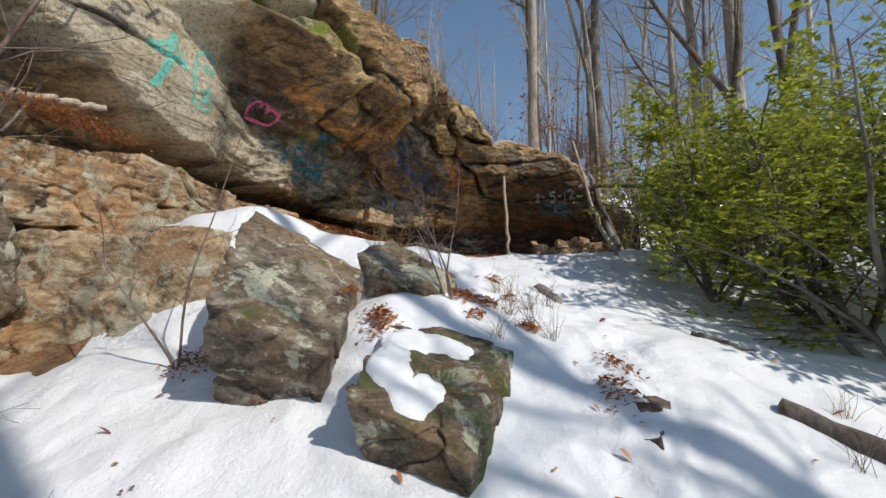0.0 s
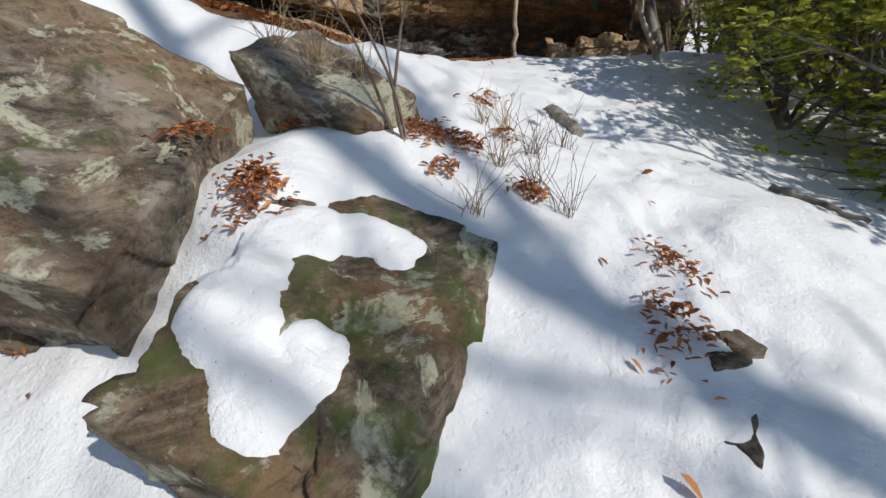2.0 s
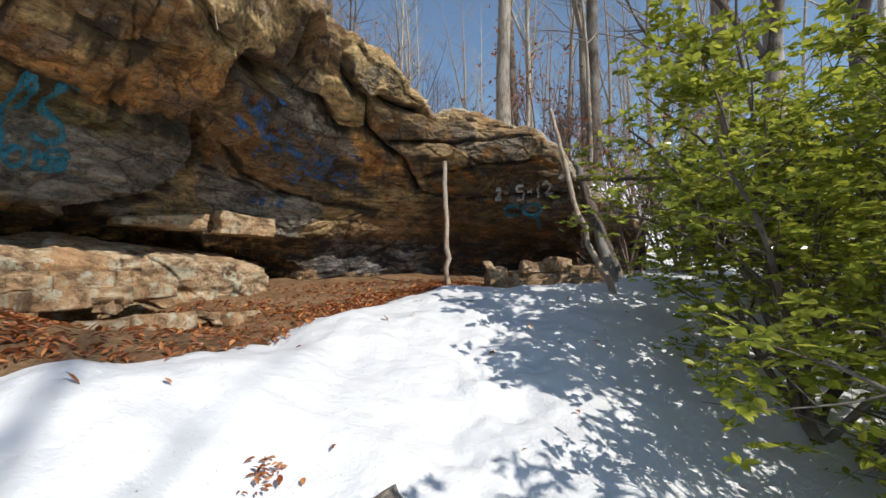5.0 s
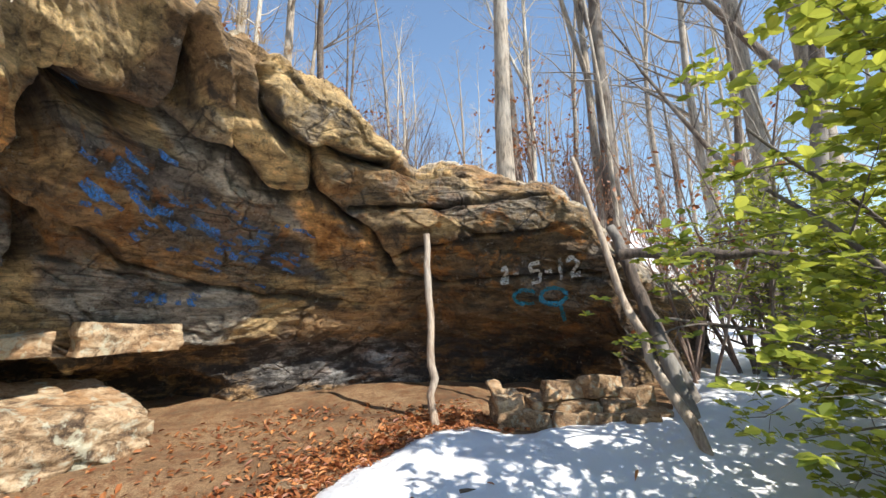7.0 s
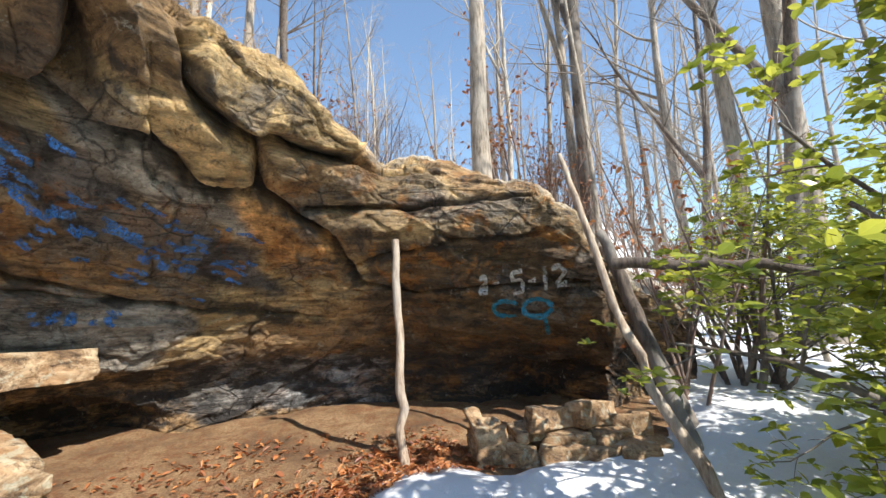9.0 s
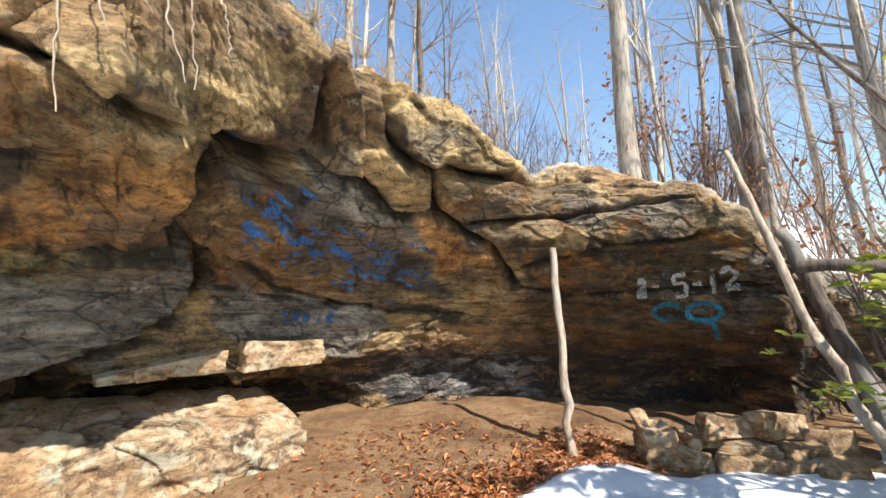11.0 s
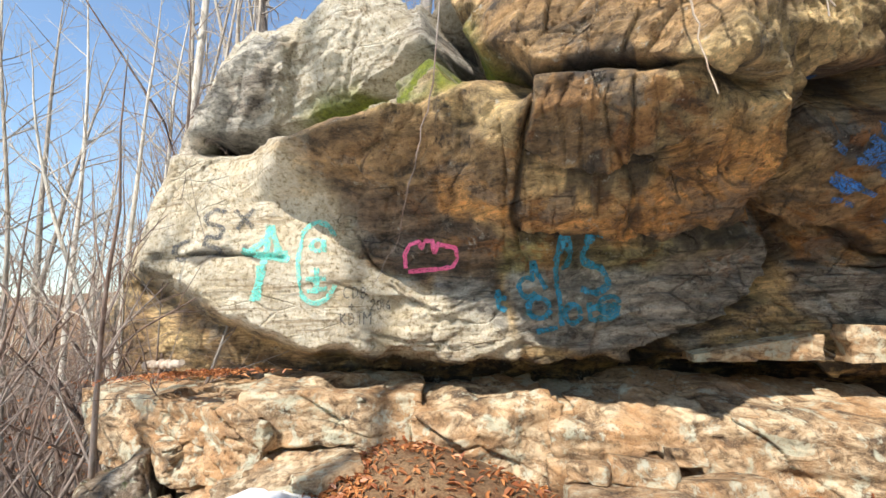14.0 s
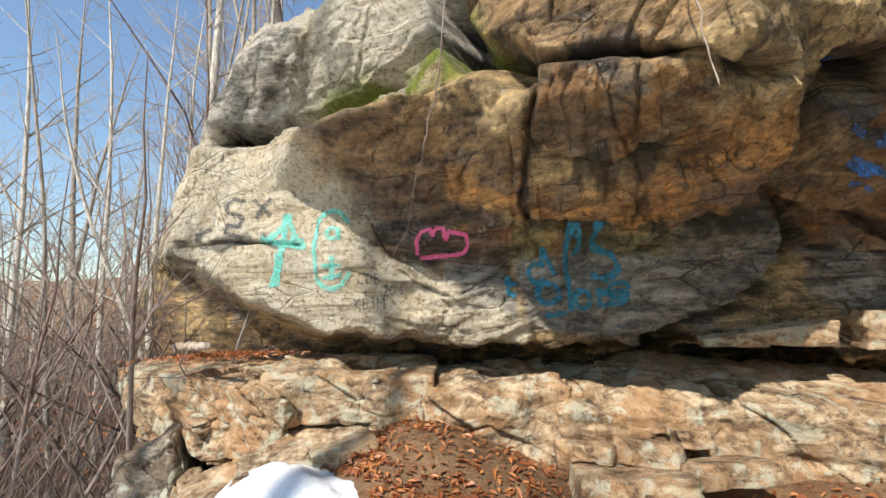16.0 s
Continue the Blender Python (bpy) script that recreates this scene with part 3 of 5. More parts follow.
def cliff_relief(turn, z, r):
    """Height of blocks, beds and cracks out of the plain face."""
    rough = 1 - 0.75 * smooth(180, 186, turn) * smooth(5.0, 4.8, z)
    u = turn * 0.07
    a = np.radians(turn)
    x, y = r * np.cos(a), r * np.sin(a)
    dip = z + 0.25 * np.sin(u * 1.7)
    v = dip * 2.0 + r * 1.25
    w1, w2 = fbm(x * 1.1, y * 1.1, z * 1.4, 4), fbm(x * 1.1 + 30, y * 1.1, z * 1.4, 4)
    block, edge, lean = cells(u * 0.8 + 0.22 * w1, v * 0.95 + 0.22 * w2, 0.4)
    out = rough * (0.06 * (block - 0.5) + 0.10 * lean - 0.03 * smooth(0.03, 0.0, edge))
    block, edge, lean = cells(u * 1.9 + 9 + 0.35 * w2, v * 2.7 + 0.35 * w1, 0.7)
    out = out + rough * (0.022 * (block - 0.5) + 0.05 * lean - 0.014 * smooth(0.05, 0.0, edge))
    block, edge, lean = cells(u * 4.5 + 3 + 0.6 * w1, v * 7.5 + 0.6 * w2, 0.9)
    out = out + rough * (0.012 * (block - 0.5) + 0.03 * lean)
    bed = dip * 9 + 0.6 * fbm(u * 1.2, z * 1.2, 3.0, 3)
    saw = bed - np.floor(bed)
    low = 0.35 + 0.65 * smooth(4.25, 3.9, z)
    out = out + rough * low * 0.035 * (saw ** 2 - 0.4) * (0.4 + 0.7 * vnoise(u * 2, np.floor(bed), 1.0)) + (0.3 + 0.7 * rough) * 0.028 * fbm(x * 3.4, y * 3.4, z * 5.0, 6, 0.6)
    cu, cz = turn * 0.06 + 0.035 * fbm(x * 2.5, y * 2.5, z * 2.5, 3), z + 0.025 * fbm(x * 2.5 + 9, y * 2.5, z * 2.5, 3)
    for depth, width, pts in CRACKS:
        line = [(a * 0.06, b) for a, b in pts]
        lo, hi = np.min(line, axis=0) - width, np.max(line, axis=0) + width
        near = (cu > lo[0]) & (cu < hi[0]) & (cz > lo[1]) & (cz < hi[1])
        if near.any():
            out[near] -= 1.4 * depth * np.clip(1 - line_distance(cu[near], cz[near], line) / width, 0, 1) ** 1.4
    tint = np.empty(turn.shape + (3,))
    tint[:] = BROWN
    tint += (np.array(TAN) - np.array(BROWN)) * smooth(-0.1, 0.5, w1)[..., None]
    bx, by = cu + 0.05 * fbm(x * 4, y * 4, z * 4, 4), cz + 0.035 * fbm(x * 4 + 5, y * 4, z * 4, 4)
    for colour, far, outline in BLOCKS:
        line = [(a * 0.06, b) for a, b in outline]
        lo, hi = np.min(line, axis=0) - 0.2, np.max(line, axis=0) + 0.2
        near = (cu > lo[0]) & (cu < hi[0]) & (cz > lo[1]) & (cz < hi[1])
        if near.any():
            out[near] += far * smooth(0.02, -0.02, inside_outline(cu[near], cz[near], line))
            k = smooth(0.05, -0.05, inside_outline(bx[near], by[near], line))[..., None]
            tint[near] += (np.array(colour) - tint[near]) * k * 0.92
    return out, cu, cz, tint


def about_centre(turn, r, z):
    a = np.radians(turn)
    return np.stack([CENTRE[0] + r * np.cos(a), CENTRE[1] + r * np.sin(a), z], -1)


FACE = {}


def cliff_point(turn, z):
    """Points a little proud of the finished rock face, and which way it faces there."""
    rows, cols = FACE["P"].shape[:2]
    top = np.interp(turn, FACE["turns"], FACE["top"])
    c = np.clip((turn - FACE["turns"][0]) / (FACE["turns"][-1] - FACE["turns"][0]) * (cols - 1), 0, cols - 1.001)
    k = np.clip((z - 1.9) / (top - 1.9) * (rows - 1), 0, rows - 1.001)
    i, j = k.astype(int), c.astype(int)
    f, g = (k - i)[:, None], (c - j)[:, None]
    P, N = FACE["P"], FACE["N"]
    p = (P[i, j] * (1 - f) + P[i + 1, j] * f) * (1 - g) + (P[i, j + 1] * (1 - f) + P[i + 1, j + 1] * f) * g
    return p + N[i, j] * 0.008


def build_cliff():
    turns = np.linspace(58, 205.4, 900)
    up = np.linspace(0, 1, 320)
    T, U = np.meshgrid(turns, up)
    top = np.interp(T, TURNS, TOPS) + 0.08 * fbm(T * 0.25, 0.5, 0.0, 5)
    Z = 1.9 + (top - 1.9) * U
    R = cliff_base(T, Z)
    R = R + 0.26 * np.clip((U - 0.94) / 0.06, 0, 1) ** 1.6 * (1 - 0.6 * smooth(160, 172, T))
    B = about_centre(T, R, Z)
    N = np.cross(np.gradient(B, axis=1), np.gradient(B, axis=0))
    N /= np.linalg.norm(N, axis=2, keepdims=True) + 1e-9
    for _ in range(10):
        Q = np.pad(N, ((3, 3), (3, 3), (0, 0)), "edge")
        N = (Q[:-6, 3:-3] + Q[6:, 3:-3] + Q[3:-3, :-6] + Q[3:-3, 6:] + N) / 5
    N /= np.linalg.norm(N, axis=2, keepdims=True) + 1e-9
    N *= np.where((N[..., 0] * (CENTRE[0] - B[..., 0]) + N[..., 1] * (CENTRE[1] - B[..., 1])) < 0, -1, 1)[..., None]
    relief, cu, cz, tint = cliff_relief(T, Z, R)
    face = B + N * relief[..., None]
    FACE.update(P=face, N=N, turns=turns, top=top[0])
    R = np.hypot(face[..., 0] - CENTRE[0], face[..., 1] - CENTRE[1])
    back = np.linspace(0, 1, 90)[1:]
    T2, V = np.meshgrid(turns, back)
    reach = 4.2
    R2 = R[-1] + reach * V
    th = np.radians(T2)
    wav = lambda r: 0.10 * fbm(r * 1.5 * np.cos(th), r * 1.5 * np.sin(th), 2.0, 6, 0.55)
    Z2 = Z[-1] + 0.10 * V * reach + 0.04 * smooth(0, 0.05, V) + wav(R2) - wav(R[-1])
    T, R, Z = np.vstack([T, T2]), np.vstack([R, R2]), np.vstack([Z, Z2])
    P = about_centre(T, R, Z)
    P[:len(face)] = face
    tint = np.concatenate([tint, np.broadcast_to(np.array((0.30, 0.245, 0.20)), T2.shape + (3,))])
    P[len(face):] += (face[-1] - B[-1]) * np.array([0, 0, 1.0]) * (1 - V)[..., None]
    warm = 0.15 + 0.55 * smooth(3.6, 4.0, Z) * smooth(4.75, 4.4, Z) * smooth(178, 165, T) + 0.3 * smooth(110, 95, T)
    # soot, thickened low down to put the overhang's shade into the colour
    soot_shade = 0.95 * smooth(3.35, 2.95, Z) + 0.25 * smooth(4.7, 3.8, Z) * smooth(70, 110, T) + 0.4 * smooth(2.9, 2.6, Z)
    # pale rock, ended along the shadow edge that the overhang casts
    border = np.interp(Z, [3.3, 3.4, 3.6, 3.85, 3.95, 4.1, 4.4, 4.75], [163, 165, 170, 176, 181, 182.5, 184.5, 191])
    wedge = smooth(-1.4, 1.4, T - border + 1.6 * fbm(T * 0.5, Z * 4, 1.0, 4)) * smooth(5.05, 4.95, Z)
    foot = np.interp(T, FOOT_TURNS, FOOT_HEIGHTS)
    # no pale below the foot: the recess's shade is put into the colour
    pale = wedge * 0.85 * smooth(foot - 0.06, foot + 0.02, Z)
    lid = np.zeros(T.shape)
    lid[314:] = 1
    # paler cliff top, painting the sun on the lip into the rock
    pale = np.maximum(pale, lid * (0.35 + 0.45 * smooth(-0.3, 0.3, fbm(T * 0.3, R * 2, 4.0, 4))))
    # sunlit strip on top of the slab, painted as pale rock
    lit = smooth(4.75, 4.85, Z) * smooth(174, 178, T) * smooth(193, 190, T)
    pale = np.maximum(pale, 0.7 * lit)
    moss = smooth(5.35, 5.12, Z) * smooth(-0.45, 0.15, fbm(T * 0.25, R * 2.6 + Z * 2, 9.0, 4)) * smooth(168, 172, T) * smooth(190, 186, T) * smooth(4.72, 4.85, Z)
    # dark seep line on every crack, doubling as the shade inside it
    seep_shade = np.zeros(T.shape)
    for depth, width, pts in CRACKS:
        seep_shade[:len(face)] = np.maximum(seep_shade[:len(face)], smooth(0.05, 0.01, line_distance(cu, cz, [(p * 0.06, q) for p, q in pts]) + 0.06 * fbm(T[:len(face)] * 0.5, Z[:len(face)] * 6, 2.0, 3)))
    soot_shade = np.clip(soot_shade, 0, 1)
    me = mesh_from("cliff", P.reshape(-1, 3), grid_faces(*T.shape), CLIFF, True, dict(warm=warm, soot_shade=soot_shade, seep_shade=seep_shade, pale=pale, moss=moss, tint=tint))
    return tagged(new("cliff", me), "overhanging layered sandstone cliff, orange, tan and sooty grey", "cliff", kind="structure")


build_cliff()


# ---- boulders ----
def block_mesh(name, low, high, material, seed, n=40, round_off=0.35, rough=0.05, layers=0.02):
    """A weathered block between four low and four high corners (front left, front right, back right, back left)."""
    c = np.array([low, high], float)
    s = np.linspace(-1, 1, n)
    A, B = np.meshgrid(s, s)
    one = np.ones_like(A)
    sides = [(A, B, one), (B, A, -one), (one, A, B), (-one, B, A), (B, one, A), (A, -one, B)]
    P = np.concatenate([np.stack(k, -1).reshape(-1, 3) for k in sides])
    F = np.concatenate([grid_faces(n, n) + i * n * n for i in range(6)])
    sphere = P / np.linalg.norm(P, axis=1, keepdims=True) * 1.25
    wob = fbm(P[:, 0] * 1.3 + seed, P[:, 1] * 1.3, P[:, 2] * 1.3, 3)[:, None]
    k = np.clip(round_off + 0.15 * wob, 0, 1) * np.sort(np.abs(P), axis=1)[:, 1:2] ** 4
    Q = P * (1 - k) + sphere * k
    u, v, w = [(Q[:, i:i + 1] + 1) / 2 for i in range(3)]
    def sheet(q):
        return (q[0] * (1 - u) + q[1] * u) * (1 - v) + (q[3] * (1 - u) + q[2] * u) * v
    X = sheet(c[0]) * (1 - w) + sheet(c[1]) * w
    mid = X.mean(0)
    out = X - mid
    out /= np.linalg.norm(out, axis=1, keepdims=True)
    x, y, z = X.T + seed * 3.7
    d = rough * fbm(x * 2.4, y * 2.4, z * 2.4, 6, 0.55) + layers * vnoise(x * 0.8, y * 0.8, z * 16 + 2 * x)
    val, edge, lean = cells(x * 1.9 + y * 0.7 + 0.2 * fbm(x * 3, y * 3, z * 3, 3), z * 3.2 + y * 1.5, seed)
    d = d + rough * (1.1 * (val - 0.5) + 2.2 * lean) - rough * 0.35 * smooth(0.05, 0, edge)
    X = X + out * d[:, None]
    return mesh_from(name, X, F, material)


def weld(me):
    bm = bmesh.new()
    bm.from_mesh(me)
    bmesh.ops.remove_doubles(bm, verts=bm.verts, dist=0.0005)
    bmesh.ops.recalc_face_normals(bm, faces=bm.faces)
    bm.to_mesh(me)
    bm.free()
    return me


def boulder(name, low, high, material, seed, label, category="boulder", group="", **kw):
    me = weld(block_mesh(name, low, high, material, seed, **kw))
    return tagged(new(name, me), label, category, group)


boulder("boulder", [(-1.06, 3.9, 0.8), (-0.46, 3.75, 0.85), (-0.38, 4.55, 1.3), (-1.22, 4.45, 1.1)], [(-0.96, 3.42, 1.72), (-0.30, 3.44, 1.42), (-0.38, 4.55, 1.90), (-1.10, 4.30, 2.34)],
        GREY_ROCK, 1.0, "large grey slab boulder with pale green lichen, in snow", n=80, round_off=0.06, rough=0.03)
MOSSY = boulder("boulder", [(-0.02, 3.45, 0.6), (0.38, 3.25, 0.55), (0.78, 3.95, 0.8), (-0.15, 4.15, 0.9)], [(-0.17, 3.22, 1.30), (0.38, 3.06, 1.05), (0.71, 4.06, 1.36), (-0.06, 4.24, 1.60)],
        MOSSY_ROCK, 2.3, "mossy brown boulder with melting snow on top", n=90, round_off=0.09, rough=0.035)
boulder("boulder", [(-0.35, 4.75, 1.5), (0.15, 4.65, 1.5), (0.36, 5.0, 1.6), (-0.45, 5.3, 1.7)], [(-0.42, 4.5, 2.05), (0.12, 4.48, 1.70), (0.32, 4.78, 1.86), (-0.22, 5.2, 2.26)],
        GREY_ROCK, 3.9, "small tilted grey boulder with dry grass on it", n=60, round_off=0.2, rough=0.03)
boulder("boulder", [(-3.6, 3.65, 1.4), (-2.85, 3.7, 1.4), (-2.75, 4.4, 1.6), (-3.6, 4.4, 1.6)], [(-3.5, 3.75, 2.32), (-2.95, 3.8, 2.38), (-2.85, 4.25, 2.58), (-3.4, 4.25, 2.6)],
        GREY_ROCK, 5.1, "rounded grey boulder with white lichen", n=60, round_off=0.5, rough=0.035)

# ledges along the foot of the cliff
def ledge(name, ax, ay, bx, by, deep, z0, za, zb, seed, label, tip=0.0, **kw):
    """A block along a front line from a to b, that reaches back by deep metres, with its top at za and zb."""
    ux, uy = bx - ax, by - ay
    k = deep / math.hypot(ux, uy)
    ox, oy = -uy * k, ux * k
    low = [(ax + 0.05 * ox, ay + 0.05 * oy, z0), (bx + 0.05 * ox, by + 0.05 * oy, z0), (bx + ox, by + oy, z0), (ax + ox, ay + oy, z0)]
    high = [(ax, ay, za - tip), (bx, by, zb - tip), (bx + ox, by + oy, zb + tip), (ax + ox, ay + oy, za + tip)]
    return boulder(name, low, high, TAN_ROCK, seed, label, name.replace("_", " "), "rock ledges at the cliff foot", **kw)


LEDGE = "long tan sandstone ledge with white lichen under the cliff"
ledge("rock_ledge", -3.6, 3.5, -2.35, 5.2, 1.1, 2.3, 3.05, 2.92, 6.2, LEDGE, 0.06, n=80, round_off=0.15, rough=0.06)
ledge("rock_ledge", -2.72, 4.7, -2.28, 6.3, 0.9, 2.2, 2.86, 2.82, 6.9, LEDGE, 0.08, n=70, round_off=0.2, rough=0.07)
ledge("rock_ledge", -2.5, 5.0, -2.3, 6.4, 0.8, 2.6, 3.06, 2.98, 7.1, "thin broken ledge of layered tan stone", 0.04, n=60, round_off=0.1, rough=0.06)
ledge("rock_ledge", -2.2, 6.2, -1.92, 7.35, 0.9, 2.2, 2.86, 2.93, 7.4, "broken layered tan ledge under the cliff", 0.06, n=70, round_off=0.15, rough=0.07)
ledge("rock_ledge", -1.82, 7.2, -1.32, 8.6, 1.1, 2.1, 2.84, 2.90, 8.3, "wide pale tan ledge with lichen at the cave", 0.13, n=80, round_off=0.3, rough=0.06)
ledge("rock_ledge", -1.40, 8.3, -0.75, 9.65, 1.1, 2.1, 2.88, 2.76, 8.8, "wide pale tan ledge with lichen at the cave", 0.10, n=80, round_off=0.3, rough=0.05)
ledge("rock_ledge", -1.78, 8.50, -1.32, 9.30, 0.4, 3.10, 3.2, 3.34, 10.4, "thin pale ledge jutting out of the cave wall", 0.04, n=50, round_off=0.1, rough=0.025)
# added block that stands for a patch of sunlight on the flat wall
ledge("rock_ledge", -1.24, 9.40, -0.86, 10.12, 0.35, 3.08, 3.37, 3.34, 11.7, "pale blocky ledge jutting out of the cave wall", 0.0, n=50, round_off=0.05, rough=0.015)
ledge("rock_outcrop", -4.6, 4.3, -2.9, 4.45, 1.0, 0.9, 2.1, 2.16, 9.3, "low mossy tan outcrop below the ledge", 0.05, n=70, round_off=0.15, rough=0.06)
ledge("rock_outcrop", -3.0, 4.35, -1.45, 4.55, 0.62, 1.0, 2.22, 2.30, 9.6, "low mossy tan outcrop below the ledge", 0.05, n=70, round_off=0.12, rough=0.06)
ledge("rock_outcrop", -3.4, 4.8, -1.7, 5.0, 0.9, 1.6, 2.5, 2.55, 10.1, "layered tan outcrop with dead leaves", 0.06, n=70, round_off=0.12, rough=0.07)
ledge("rock_outcrop", -5.2, 3.85, -2.9, 4.0, 0.6, 0.9, 1.6, 1.5, 9.9, "flat grey outcrop slab at the snow", 0.06, n=60, round_off=0.15, rough=0.05)


# ---- wood: tubes, trees, twigs ----
def tube(points, radii, sides=7):
    """Rings round a bent line: vertices and quads."""
    pts = np.asarray(points, float)
    tang = np.gradient(pts, axis=0)
    tang /= np.linalg.norm(tang, axis=1, keepdims=True) + 1e-9
    ref = np.where(np.abs(tang[:, 2:3]) < 0.9, np.array([[0, 0, 1.0]]), np.array([[1.0, 0, 0]]))
    a = np.cross(tang, ref)
    a /= np.linalg.norm(a, axis=1, keepdims=True) + 1e-9
    b = np.cross(tang, a)
    ang = np.linspace(0, 2 * np.pi, sides, endpoint=False)
    ring = a[:, None] * np.cos(ang)[None, :, None] + b[:, None] * np.sin(ang)[None, :, None]
    V = pts[:, None] + ring * np.asarray(radii)[:, None, None]
    n = len(pts)
    idx = np.arange(n * sides).reshape(n, sides)
    nxt = np.roll(idx, -1, axis=1)
    F = np.stack([idx[:-1], nxt[:-1], nxt[1:], idx[1:]], -1).reshape(-1, 4)
    return V.reshape(-1, 3), F


class Bundle:
    def __init__(self):
        self.v, self.f, self.n, self.rods, self.leaves = [], [], 0, {}, []

    def rod(self, line, radii, sides):
        """Keeps a tube for later: alike ones are made together."""
        self.rods.setdefault((len(line), sides), []).append((line, radii))

    def leaf(self, at, way, up, length, width):
        self.leaves.append((*at, *way, *up, length, width))

    def grow(self):
        for (n, sides), rods in self.rods.items():
            pts = np.array([a for a, _ in rods])
            rad = np.array([b for _, b in rods])
            tang = np.gradient(pts, axis=1)
            tang /= np.linalg.norm(tang, axis=2, keepdims=True) + 1e-9
            ref = np.where(np.abs(tang[..., 2:3]) < 0.9, np.array([0, 0, 1.0]), np.array([1.0, 0, 0]))
            a = np.cross(tang, ref)
            a /= np.linalg.norm(a, axis=2, keepdims=True) + 1e-9
            b = np.cross(tang, a)
            ang = np.linspace(0, 2 * np.pi, sides, endpoint=False)
            ring = a[:, :, None] * np.cos(ang)[:, None] + b[:, :, None] * np.sin(ang)[:, None]
            V = pts[:, :, None] + ring * rad[:, :, None, None]
            idx = np.arange(V.size // 3).reshape(len(rods), n, sides)
            nxt = np.roll(idx, -1, axis=2)
            self.add(V.reshape(-1, 3), np.stack([idx[:, :-1], nxt[:, :-1], nxt[:, 1:], idx[:, 1:]], -1).reshape(-1, 4))
        if self.leaves:
            q = np.array(self.leaves)
            at, way, up, L, W = q[:, :3], q[:, 3:6], q[:, 6:9], q[:, 9:10], q[:, 10:11]
            way = way / (np.linalg.norm(way, axis=1, keepdims=True) + 1e-9)
            side = np.cross(way, up)
            side /= np.linalg.norm(side, axis=1, keepdims=True) + 1e-9
            nrm = np.cross(side, way)
            pts = []
            for t, w in ((0, 0.06), (0.35, 1.0), (0.72, 0.85), (1.0, 0.03)):
                mid = at + way * L * t - nrm * L * 0.12 * t * t
                pts += [mid - side * W * w + nrm * W * 0.25 * w, mid, mid + side * W * w + nrm * W * 0.25 * w]
            quads = np.array([k for i in range(0, 9, 3) for k in ((i, i + 1, i + 4, i + 3), (i + 1, i + 2, i + 5, i + 4))])
            self.add(np.stack(pts, 1).reshape(-1, 3), (np.arange(len(q))[:, None, None] * 12 + quads).reshape(-1, 4))
        self.rods, self.leaves = {}, []

    def add(self, v, f):
        self.v.append(v)
        self.f.append(np.asarray(f) + self.n)
        self.n += len(v)

    def mesh(self, name, material, shade=True):
        self.grow()
        return mesh_from(name, np.concatenate(self.v), np.concatenate(self.f), material, shade)


def bent(rng, start, way, length, steps, wobble, lift=0.0):
    """A line of points that wanders off in a direction."""
    way = np.asarray(way, float)
    turns = rng.normal(0, wobble, (steps, 3))
    turns[:, 2] += lift
    d = way / math.sqrt(way.dot(way)) + np.cumsum(turns, axis=0)
    d *= (length / steps / np.sqrt((d * d).sum(1)))[:, None]
    out = np.empty((steps + 1, 3))
    out[0] = start
    out[1:] = np.cumsum(d, axis=0) + out[0]
    return out


def sprout(rng, bundle, line, radii, count, lo, length, depth, tips=None, sides=4, lift=0.06, spread=0.9):
    """Side branches off a line, and twigs off those."""
    n = len(line)
    for _ in range(count):
        t = lo + (1 - lo) * rng.random() ** 0.9
        k = min(int(t * (n - 1)), n - 2)
        f = t * (n - 1) - k
        p = line[k] * (1 - f) + line[k + 1] * f
        axis = line[k + 1] - line[k]
        axis /= np.linalg.norm(axis)
        side = rng.normal(0, 1, 3)
        side -= axis * side.dot(axis)
        side /= np.linalg.norm(side)
        L = length * (1.15 - 0.75 * t) * rng.uniform(0.6, 1.25)
        r0 = min(radii[k] * 0.5, 0.011 * L + 0.002)
        b = bent(rng, p, axis * 0.75 + side * spread, L, 5, 0.10, lift)
        rr = np.linspace(r0, max(r0 * 0.2, 0.0012), 6)
        bundle.rod(b, rr, sides)
        if tips is not None and depth <= 1:
            tips.extend(b[2:])
        if depth > 0:
            sprout(rng, bundle, b, rr, 5, 0.2, L * 0.5, depth - 1, tips, 3, lift, spread)


def tree(seed, height, radius, lean=0.03, limbs=16, bark=None, fork=False, clear=0.32):
    rng = np.random.default_rng(seed)
    root = thing("tree", "tall bare winter tree with grey bark", "tree", "bare forest trees")
    line = bent(rng, (0, 0, -0.4), (rng.normal(0, lean), rng.normal(0, lean), 1), height, 16, 0.028, 0.01)
    rr = radius * (1 - np.linspace(0, 1, 17)) ** 0.75 + 0.008
    rr[0] *= 1.5
    rr[1] *= 1.1
    trunk, crown = Bundle(), Bundle()
    trunk.add(*tube(line, rr, 10))
    if fork:
        b = bent(rng, line[5], (rng.normal(0, 0.35), rng.normal(0, 0.35), 1), height * 0.6, 12, 0.04, 0.02)
        br = rr[5] * 0.75 * (1 - np.linspace(0, 1, 13)) ** 0.8 + 0.008
        trunk.add(*tube(b, br, 8))
        sprout(rng, crown, b, br, limbs, 0.15, height * 0.20, 2)
    sprout(rng, crown, line, rr, limbs, clear, height * 0.24, 2)
    child("trunk", trunk.mesh("trunk", bark or BARK_GREY), root)
    child("crown", crown.mesh("crown", bark or BARK_GREY), root, "bare forking branches and twigs")
    return root


